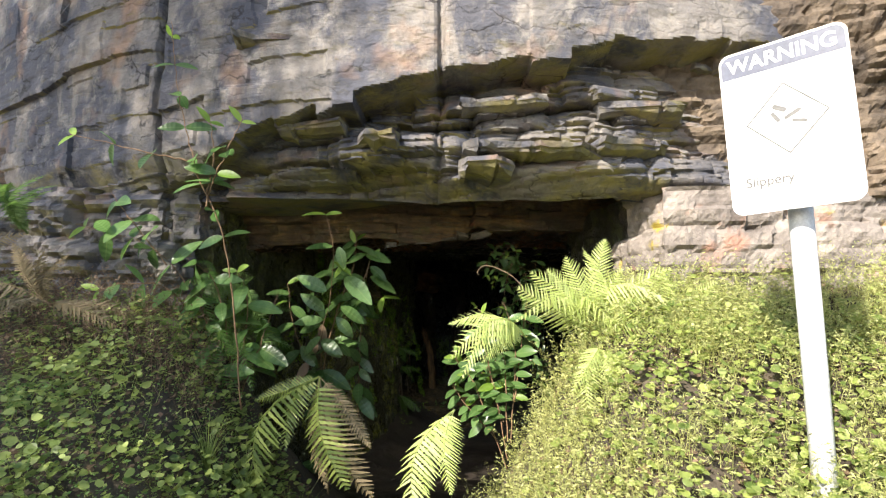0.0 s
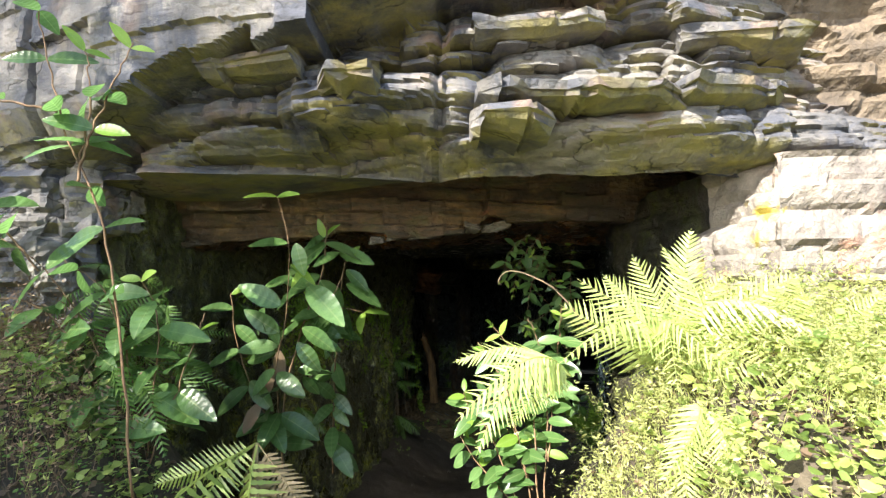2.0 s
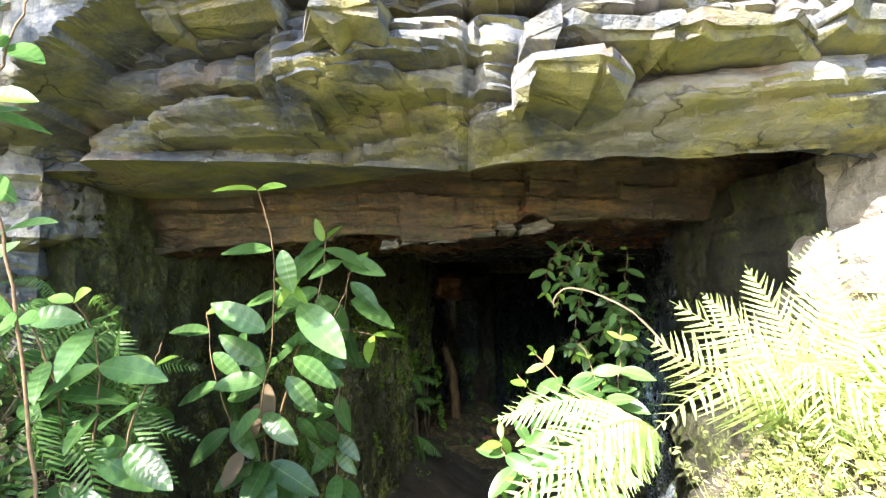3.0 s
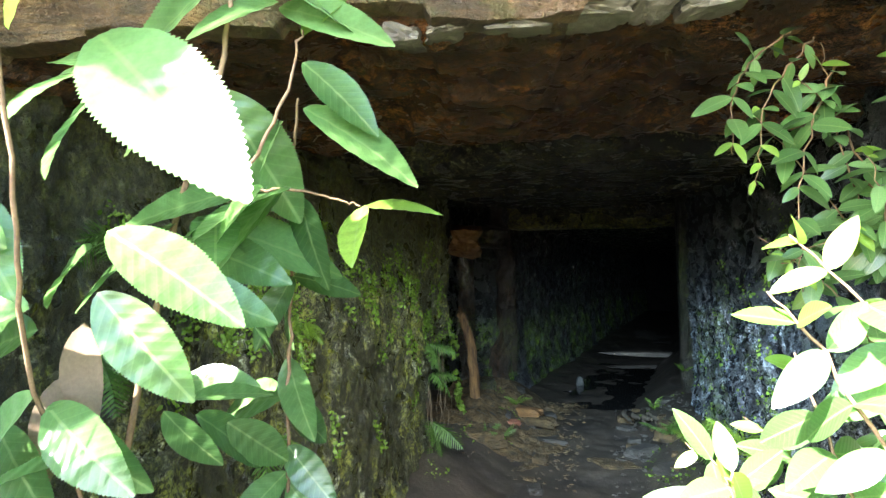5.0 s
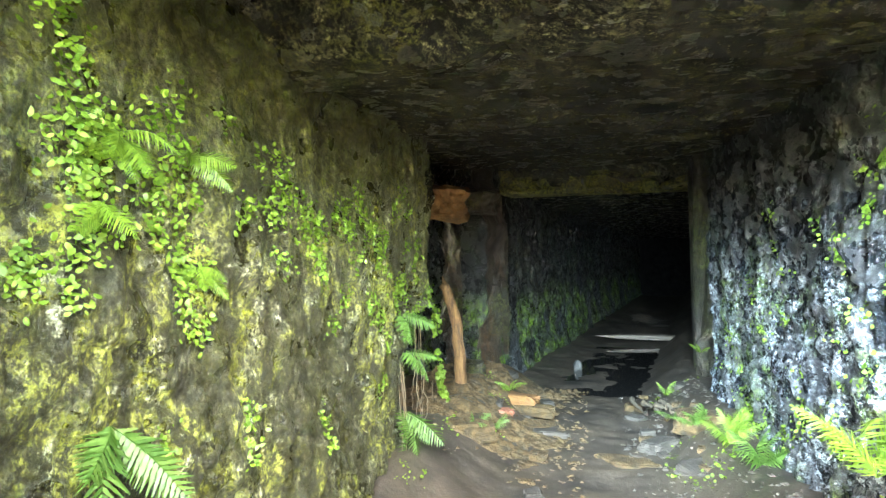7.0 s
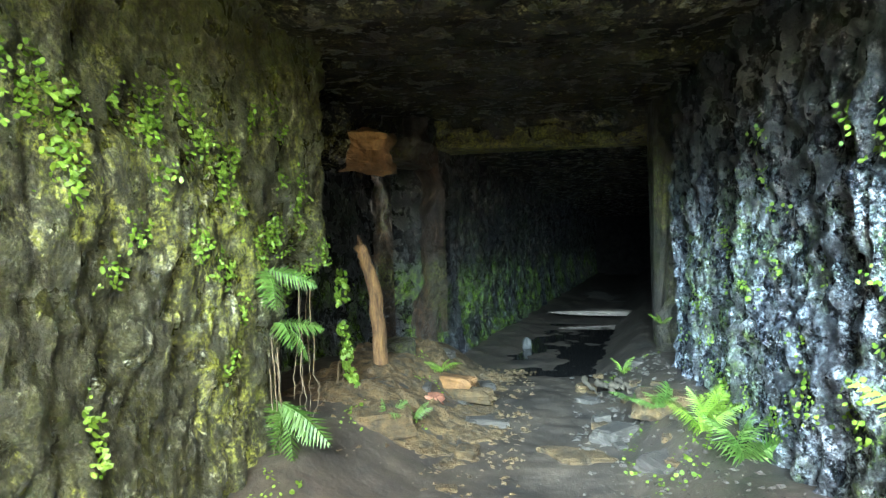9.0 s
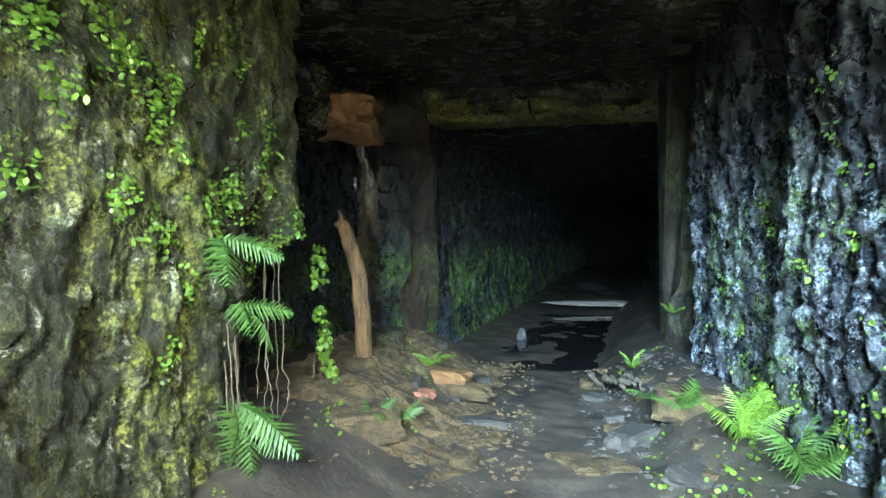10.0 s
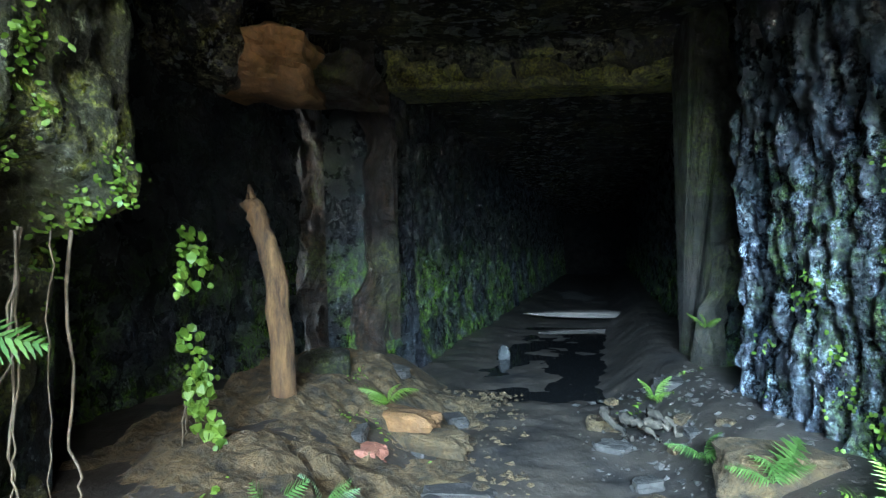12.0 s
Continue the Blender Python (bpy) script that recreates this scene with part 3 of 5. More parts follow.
OCHRE_JAMB = wall_material("ochre_streaked_rock", ((0.05, 0.09, 0.015), (0.20, 0.20, 0.05)), (0.17, 0.09, 0.035), (0.022, 0.015, 0.010), (0.3, 0.7), (6, 6, 0.9), (0.62, 0.68), 0.7, (9, 9, 2.5), (0.54, 0.64))
cross_wall("recess_end_wall", 10.85, -3.6, -2.33, -0.6, 2.3, OCHRE_JAMB, "grey rock jamb with rusty and green streaks", 0.15, slant=0.7)
cross_wall("gap_end_wall", 10.55, -0.10, 0.10, -0.6, 2.3, JAMB, "grey rock jamb with moss at its foot", 0.12)
cross_wall("inner_lintel", 11.0, -2.75, 0.1, 1.96, 2.45, GREEN_ROCK, "bedded rock lintel tinted green by algae", 0.06, beds=0.16)
cross_wall("recess_front_wall", 7.6, -3.8, -2.75, -0.6, 2.4, INNER, "dark rock closing the side recess")

# rock at both sides of the mouth
BUTTRESS = plain_material("red_white_rock", (0.10, 0.085, 0.075), (0.33, 0.29, 0.25), 3.2, 0.8, 0.03)
nt = BUTTRESS.node_tree
bs = nt.nodes["Principled BSDF"]
old = bs.inputs["Base Color"].links[0].from_socket
vv = coords(nt)
c2 = mix(nt, grey(nt, noise_tex(nt, vv, 3.1, 4), 0.55, 0.66, 0, 0.7), old, (0.30, 0.14, 0.09))
c2 = mix(nt, grey(nt, noise_tex(nt, vv, 4.3, 6), 0.60, 0.66, 0, 0.9), c2, (0.34, 0.26, 0.03))
nt.links.new(c2, bs.inputs["Base Color"])


def plan_face(name, plan, z0, z1, material, label, seed, beds=0.12, back=(0, 0.6, 0), lean=0.0, thin=0.3):
    """A bedded rock face that follows a line on the plan."""
    pts = np.array(plan, float)
    run = np.concatenate([[0], np.cumsum(np.hypot(*np.diff(pts, axis=0).T))])
    s = np.arange(0, run[-1], 0.022)
    ws = np.arange(z0, z1 + 1e-6, 0.022)
    S, W = np.meshgrid(s, ws, indexing="ij")
    px, py = np.interp(S, run, pts[:, 0]), np.interp(S, run, pts[:, 1])
    tx, ty = np.gradient(px, axis=0), np.gradient(py, axis=0)
    n = np.hypot(tx, ty)
    ty, tx = ty / n, tx / n
    d = 0.0
    for thick, wide, deep, k in ((0.27, 0.7, beds, 1), (0.11, 0.33, beds * 0.6, 2), (0.045, 0.2, beds * thin, 3)):
        lay = (W + 0.09 * fbm(S * 1.3, W * 1.5, seed)) / thick
        bx = (S + 0.12 * fbm(S * 3, W * 4, seed + 1)) / wide + 4 * cell(lay, 0, k + seed)
        fx, fz = bx - np.floor(bx), lay - np.floor(lay)
        d = d + deep * (cell(bx, lay, k + seed) + 0.3 * (np.abs(fx - 0.5) * 2) ** 6 + 0.3 * (np.abs(fz - 0.5) * 2) ** 4)
    d = d + 0.016 * fbm(S * 9, W * 12, seed + 4) + 0.01 * fbm(S * 22, W * 26, seed + 6) + lean * (W - z0)
    return slab(name, np.stack([px - ty * d, py + tx * d, W], -1), back, material, label, "rock face", smooth=False)


plan_face("mouth_rock_left", [(-9, 4.4), (-3, 3.55), (-1.75, 3.45), (-1.5, 3.6), (-1.42, 4.1), (-1.35, 4.6)], 0.2, 2.2, CLIFF, "dark bedded rock beside the tunnel mouth", 3, back=(-0.5, 0.9, 0))
plan_face("mouth_rock_right", [(1.06, 3.7), (1.12, 3.42), (1.22, 3.18), (2.2, 3.1), (6, 3.3)], 0.5, 2.12, BUTTRESS, "sunlit red and white rock buttress with yellow lichen", 5, 0.065, back=(0.7, 0.9, 0), thin=0.06)
plan_face("mouth_side_right", [(1.12, 5.1), (1.0, 4.75), (0.93, 4.4), (0.98, 4.0), (1.08, 3.6)], -0.4, 2.1, JAMB, "olive and brown stained rock at the side of the mouth", 6, 0.06, back=(0.7, 0.3, 0), thin=0.1)
# brown rock, toned darker to stand in for the overhang's shade
plan_face("upper_rock_right", [(1.25, 3.35), (1.6, 3.3), (2.4, 3.1), (6, 3.0)], 2.05, 3.4, plain_material("brown_shade_toned_rock", (0.05, 0.04, 0.032), (0.19, 0.145, 0.10), 4.0, 0.85, 0.03), "brown overhanging rock above the buttress", 8, 0.10, back=(0.2, 1.0, 0), lean=-0.12)


# ---- stones ----
BROW_STONE = plain_material("pale_brow_stone", (0.07, 0.06, 0.045), (0.17, 0.15, 0.12), 9.0, 0.8, 0.01)


def stone_mesh(name, size, seed, material, cuts=4, rough=0.2):
    bm = bmesh.new()
    bmesh.ops.create_cube(bm, size=1)
    bmesh.ops.bevel(bm, geom=bm.edges[:], offset=0.12, segments=1, affect="EDGES")
    bmesh.ops.subdivide_edges(bm, edges=bm.edges[:], cuts=cuts, use_grid_fill=True)
    for w in bm.verts:
        p = Vector(w.co)
        k = noise.noise(p * 1.7 + Vector((seed, 0, 0))) * rough + noise.noise(p * 4 + Vector((0, seed, 0))) * rough * 0.5 + noise.noise(p * 11 + Vector((0, 0, seed))) * rough * 0.2
        w.co = Vector((p.x * size[0], p.y * size[1], p.z * size[2])) * (1 + k)
    me = bpy.data.meshes.new(name)
    bm.to_mesh(me)
    bm.free()
    me.materials.append(material)
    return me


def ledge_mesh(name, w, h, deep, seed, material):
    """A broken slab of rock with an angular, ragged front edge."""
    r = np.random.default_rng(seed)
    n = max(4, int(w / 0.06))
    cut = np.sort(r.uniform(-w / 2, w / 2, n))
    xs2 = np.concatenate([[-w / 2], cut, [w / 2]])
    n = len(xs2)
    skew = r.uniform(-0.5, 0.5)
    front = -deep * (0.72 + skew * xs2 / w + r.uniform(-0.13, 0.13, n))
    front[[0, -1]] *= (r.uniform(0.2, 0.7), r.uniform(0.2, 0.7))
    tilt = r.uniform(-0.35, 0.35) * h / w
    top, low = h * (0.5 + r.uniform(-0.14, 0.10, n)) + tilt * xs2, -h * (0.42 + r.uniform(-0.2, 0.25, n)) + tilt * xs2
    rows = []
    for f, g in ((-1.3, 1.0), (0.55, 0.97), (1.0, 0.62), (0.95, 0.05), (0.86, -0.02), (0.78, -0.5), (0.25, -1.0), (-1.3, -1.0)):
        x = xs2 + r.uniform(-0.012, 0.012, n) * (f > 0)
        rows.append(np.stack([x, front * f + r.uniform(-0.025, 0.025, n) * deep * (f > 0), np.where(g > 0, top, -low) * g + r.uniform(-0.05, 0.05, n) * h], -1))
    rows = np.stack(rows, 0)
    m = len(rows)
    faces = []
    for q in sheet_faces(m, n):
        faces += [(q[0], q[1], q[2]), (q[0], q[2], q[3])]
    faces += [tuple(k * n for k in range(m)), tuple(k * n + n - 1 for k in range(m))[::-1]]
    faces += [((m - 1) * n + i + 1, i + 1, i, (m - 1) * n + i) for i in range(n - 1)]
    return mesh_of(name, rows.reshape(-1, 3), faces, material)


# slabs that stand out from the cliff, as its pieces: x, z, width, height, how far proud
for k, (x, z, w, h, out) in enumerate([(0.50, 2.29, 0.78, 0.09, 0.17), (1.04, 2.31, 0.46, 0.09, 0.17), (0.24, 2.20, 0.30, 0.09, 0.14), (-0.36, 2.36, 0.24, 0.09, 0.15), (0.34, 2.56, 0.50, 0.08, 0.06),
                                       (1.13, 2.55, 0.50, 0.09, 0.10), (-0.98, 2.92, 0.46, 0.10, 0.26), (-0.75, 2.44, 0.4, 0.08, 0.08)]):
    y = float(cliff_front(x)) + 0.24
    part("rock_slab", ledge_mesh("rock_slab", w, h, out + 0.08, 10 * k + 3, CLIFF), cliff, m=pose(x, y, z, rng.uniform(-4, 5), -2.5 + rng.uniform(-3, 3), rng.uniform(-5, 5)))

# small pale blocks along the brow's lower edge
x = -0.42
for k in range(6):
    w = rng.uniform(0.07, 0.17)
    part("brow_stone", stone_mesh("brow_stone", (w, 0.12, rng.uniform(0.03, 0.055)), 60 + k, BROW_STONE, 4, 0.5), inner_brow, m=pose(x + w / 2, 4.315 + rng.uniform(-0.015, 0.02), 1.885 + 0.11 * (x + 0.36), rng.uniform(-12, 12), rng.uniform(-14, 4), rng.uniform(-12, 12)))
    x += w + rng.uniform(0.005, 0.03)

# ---- leaves, ferns and shrubs ----
def blade_mesh(name, wide, teeth, material, fold=0.22, droop=0.18, rows=24):
    verts, faces = [], []
    for i in range(rows + 1):
        t = i / rows
        w = wide * 0.5 * (math.sin(math.pi * t ** 0.85) ** 0.75 if 0 < t < 1 else 0.0)
        if teeth and 0 < i < rows:
            w *= 1.025 if i % 2 else 0.955
        shift = 0.010 if teeth and i % 2 else 0.0
        z = -droop * t * t + 0.003 * math.sin(t * 40)
        verts += [(t + shift, -w, z + fold * w), (t, 0, z), (t + shift, w, z + fold * w)]
    for i in range(rows):
        a = 3 * i
        faces += [(a, a + 3, a + 4, a + 1), (a + 1, a + 4, a + 5, a + 2)]
    return mesh_of(name, verts, faces, material, True)


def vein_bump(m):
    nt = m.node_tree
    b = nt.nodes["Principled BSDF"]
    s = nt.nodes.new("ShaderNodeSeparateXYZ")
    c = nt.nodes.new("ShaderNodeTexCoord")
    nt.links.new(c.outputs["Object"], s.inputs[0])
    ab = nt.nodes.new("ShaderNodeMath")
    ab.operation = "ABSOLUTE"
    nt.links.new(s.outputs["Y"], ab.inputs[0])
    ma = nt.nodes.new("ShaderNodeMath")
    ma.operation = "MULTIPLY_ADD"
    ma.inputs[1].default_value = -0.9
    nt.links.new(ab.outputs[0], ma.inputs[0])
    nt.links.new(s.outputs["X"], ma.inputs[2])
    sn = nt.nodes.new("ShaderNodeMath")
    sn.operation = "SINE"
    nt.links.new(times(nt, ma.outputs[0], 75), sn.inputs[0])
    old_col = b.inputs["Base Color"].links[0].from_socket
    rib = grey(nt, times(nt, ab.outputs[0], 10.0), 0.06, 0.16, 0.55, 0.0)
    vein = times(nt, grey(nt, sn.outputs[0], 0.80, 1.0), 0.22)
    nt.links.new(mix(nt, vein, mix(nt, rib, old_col, (0.26, 0.34, 0.13)), (0.20, 0.30, 0.10)), b.inputs["Base Color"])
    bump(nt, b, [(sn.outputs[0], 0.06, 0.006)])


vein_bump(LEAF)
vein_bump(YOUNG)
SERRATE = blade_mesh("serrate_leaf", 0.44, True, LEAF, rows=84)
SERRATE_YOUNG = blade_mesh("serrate_leaf", 0.40, True, YOUNG, 0.35, 0.1, rows=60)
SMOOTH = blade_mesh("smooth_leaf", 0.42, False, LEAF, 0.2, 0.2, 12)
SMOOTH_YOUNG = blade_mesh("smooth_leaf", 0.42, False, YOUNG, 0.3, 0.1, 12)


def aim(p, d, n, s):
    """A pose at p with its length along d and its face towards n."""
    x = Vector(d).normalized()
    y = Vector(n).cross(x)
    y = y.normalized() if y.length > 1e-4 else x.orthogonal().normalized()
    z = x.cross(y)
    m = Matrix((x, y, z)).transposed().to_4x4()
    return Matrix.Translation(p) @ m @ Matrix.Diagonal((s, s, s, 1))


def tube_mesh(name, pts, r0, r1, material, sides=6):
    verts, faces = [], []
    n = len(pts)
    for i, p in enumerate(pts):
        d = (Vector(pts[min(i + 1, n - 1)]) - Vector(pts[max(i - 1, 0)])).normalized()
        a = d.orthogonal().normalized()
        b = d.cross(a)
        r = r0 + (r1 - r0) * i / max(1, n - 1)
        for k in range(sides):
            w = 2 * math.pi * k / sides
            verts.append(Vector(p) + (a * math.cos(w) + b * math.sin(w)) * r)
    for i in range(n - 1):
        for k in range(sides):
            j = (k + 1) % sides
            faces.append((i * sides + k, i * sides + j, (i + 1) * sides + j, (i + 1) * sides + k))
    faces += [tuple(range(sides))[::-1], tuple((n - 1) * sides + k for k in range(sides))]
    return mesh_of(name, verts, faces, material, True)


def bend(pts, count=10, wobble=0.012):
    """A wavering line through the points."""
    pts = [Vector(p) for p in pts]
    out = []
    for i in range(len(pts) - 1):
        a, b = pts[max(i - 1, 0)], pts[i]
        c, d = pts[i + 1], pts[min(i + 2, len(pts) - 1)]
        for k in range(count):
            t = k / count
            out.append(0.5 * ((2 * b) + (c - a) * t + (2 * a - 5 * b + 4 * c - d) * t * t + (3 * b - a - 3 * c + d) * t ** 3) + Vector(rng.normal(0, wobble * 0.25, 3)))
    return out + [pts[-1]]


EYES = [(0.0, 1.5), (1.35, 1.66), (2.81, 1.57), (3.39, 1.28), (3.9, 1.26), (4.24, 1.05), (5.22, 0.85), (6.66, 0.67)]


def in_the_way(p, room=0.15):
    """Keeps the trodden way clear."""
    z = np.interp(p[1], [e[0] for e in EYES], [e[1] for e in EYES])
    x = np.interp(p[1], [0, 1.35, 2.81, 3.4, 3.9, 4.24, 5.22, 6.66], [0, -0.02, -0.19, -0.24, -0.23, -0.09, 0.12, 0.27])
    return p[1] < 7 and (math.hypot(p[0] - x, p[2] - z) < room or (abs(p[0] - x) < 0.19 and p[2] < z))


def shrub(name, label, branches, leaf, young, size=(0.09, 0.13), gap=0.07, skip=0.25, droop=0.45, stem_r=0.0045, group=""):
    """Stems as lines, with pairs of leaves along their upper parts and a tuft at each tip."""
    base = Vector(branches[0][0])
    ob = thing(name, label, "shrub", base, group=group)
    for pts in branches:
        line = bend(pts)
        stem = part("stem", tube_mesh("stem", [p - base for p in line], stem_r, stem_r * 0.35, STEM), ob)
        length = sum((line[i + 1] - line[i]).length for i in range(len(line) - 1))
        run, due, turn = 0.0, skip * length, rng.uniform(0, 3)
        for i in range(len(line) - 1):
            run += (line[i + 1] - line[i]).length
            if run < due:
                continue
            due = run + gap * rng.uniform(0.7, 1.2)
            d = (line[i + 1] - line[i]).normalized()
            turn += math.pi / 2 + rng.uniform(-0.4, 0.4)
            side = d.orthogonal().normalized()
            last = run > length * 0.93
            for s in (0, math.pi):
                out = Matrix.Rotation(turn + s, 3, d) @ side
                way = out + d * (0.7 if last else 0.2) + Vector((0, -0.15, -droop * rng.uniform(0.5, 1.6)))
                sz = rng.uniform(*size) * (0.6 if last else 1.0)
                tip = line[i] + way.normalized() * sz
                if in_the_way(line[i]) or in_the_way(tip):
                    continue
                face = Vector((rng.normal(-0.2, 0.35), -0.9 + rng.normal(0, 0.3), 0.7))
                part("leaf", young if last or rng.random() < 0.06 else leaf, stem, m=aim(line[i] - base, way, face, sz))
    return ob


def frond_mesh(name, pairs, wide, material, arch=0.22, lobes=4, thin=0.72):
    verts, faces = [], []

    def spine(t):
        return Vector((t, 0, arch * math.sin(math.pi * t * 0.95) - 0.06 * t * t))

    for i in range(pairs):
        t = 0.12 + 0.87 * i / pairs
        L = wide * (math.sin(math.pi * min(1, 0.12 + 0.9 * t)) ** 0.7) * (1.0 if t > 0.2 else 0.8)
        o, gap_w = spine(t), thin * 0.87 / pairs
        for s in (-1, 1):
            d = Vector((0.30 + 0.45 * t, s, -0.30 + 0.15 * math.sin(i * 2.3 + s))).normalized()
            e = Vector((1, -s * 0.32, 0)).normalized()
            a = len(verts)
            n = 2 * lobes
            for k in range(n + 1):
                f = k / n
                w = gap_w * 0.55 * (1 - f ** 2.2) * (1.0 if k % 2 else 0.62) + 0.0008
                c = o + d * L * f + Vector((0, 0, -0.10 * L * f * f))
                verts += [c - e * w, c + e * w]
            for k in range(n):
                faces.append((a + 2 * k, a + 2 * k + 2, a + 2 * k + 3, a + 2 * k + 1))
    a = len(verts)
    for k in range(13):
        p = spine(k / 12)
        r = 0.006 * (1 - 0.8 * k / 12)
        verts += [p + Vector((0, -r, 0)), p + Vector((0, 0, r * 1.4)), p + Vector((0, r, 0))]
    for k in range(12):
        b = a + 3 * k
        faces += [(b, b + 3, b + 4, b + 1), (b + 1, b + 4, b + 5, b + 2), (b + 2, b + 5, b + 3, b)]
    return mesh_of(name, verts, faces, material)


FRONDS = {"green": frond_mesh("frond", 26, 0.20, FERN), "sun": frond_mesh("frond", 26, 0.24, FERN_SUNLIT, 0.16, 5, 0.66), "droop": frond_mesh("frond", 24, 0.23, FERN_SUNLIT, 0.24, 4, 0.64), "thin": frond_mesh("frond", 20, 0.17, FERN, 0.22, 3, 0.55), "dead": frond_mesh("frond", 24, 0.17, DEAD_FERN, 0.1), "wide": frond_mesh("frond", 16, 0.30, FERN, 0.1, 3),
          "bright": frond_mesh("frond", 20, 0.26, MOSSLEAF, 0.1, 3)}


def fern(label, root, tips, kind="green", face=(-0.2, -0.7, 0.8), group=""):
    """A fern with one frond to each tip."""
    root = Vector(root)
    ob = thing("fern", label, "fern", root, group=group)
    for tip in tips:
        if isinstance(tip[0], str):
            k, tip = tip[0], tip[1:]
        else:
            k = kind
        d = Vector(tip) - root
        f = Vector(face) + Vector(rng.normal(0, 0.28, 3))
        size = d.length * rng.uniform(0.95, 1.1)
        m = aim((0, 0, 0), d, f, size) @ Matrix.Diagonal((1, rng.uniform(0.75, 1.1), rng.uniform(0.8, 2.2), 1))
        part("frond", FRONDS[k], ob, m=m)
    return ob


def fan(root, count, length, az=(0, 360), rise=(10, 60)):
    out = []
    for i in range(count):
        a, e = radians(az[0] + (az[1] - az[0]) * (i + rng.uniform(0.2, 0.8)) / count), radians(rng.uniform(*rise))
        L = length * rng.uniform(0.75, 1.1)
        out.append((root[0] + L * math.cos(a) * math.cos(e), root[1] + L * math.sin(a) * math.cos(e), root[2] + L * math.sin(e)))
    return out


# the serrate-leaved shrub in the mouth
def leaf_between(stem, base, root, tip, mesh, face=None):
    """One leaf from its stalk's end to its tip."""
    root, tip = Vector(root), Vector(tip)
    face = Vector(face) if face else Vector((rng.normal(-0.25, 0.3), -0.8 + rng.normal(0, 0.25), 0.75))
    part("leaf", mesh, stem, m=aim(root - base, tip - root, face, (tip - root).length))


def hand_shrub(label, stems, fill=0):
    """A shrub whose stems carry the leaves named for each: root, tip and whether it is young."""
    base = Vector(stems[0][0][0])
    ob = thing("shrub", label, "shrub", base)
    for pts, leaves, r in stems:
        stem = part("stem", tube_mesh("stem", [p - base for p in bend(pts, 8, 0.008)], r, r * 0.5, STEM), ob)
        for leaf in leaves:
            leaf_between(stem, base, leaf[0], leaf[1], SERRATE_YOUNG if len(leaf) > 2 else SERRATE)
    # hanging leaves low down on the stems
    for k in range(fill):
        pts = stems[k % len(stems)][0]
        p = Vector(pts[0]).lerp(Vector(pts[1]), rng.uniform(0.3, 1.0))
        a, L = rng.uniform(0, 6.283), rng.uniform(0.14, 0.24)
        tip = p + Vector((math.cos(a), 0.8 * math.sin(a) - 0.2, rng.uniform(-1.1, 0.2))).normalized() * L
        if not in_the_way(tip, 0.2) and tip.x < -0.45:
            stem = ob.children[k % len(stems)]
            leaf_between(stem, base, p, tip, SERRATE)
    return ob


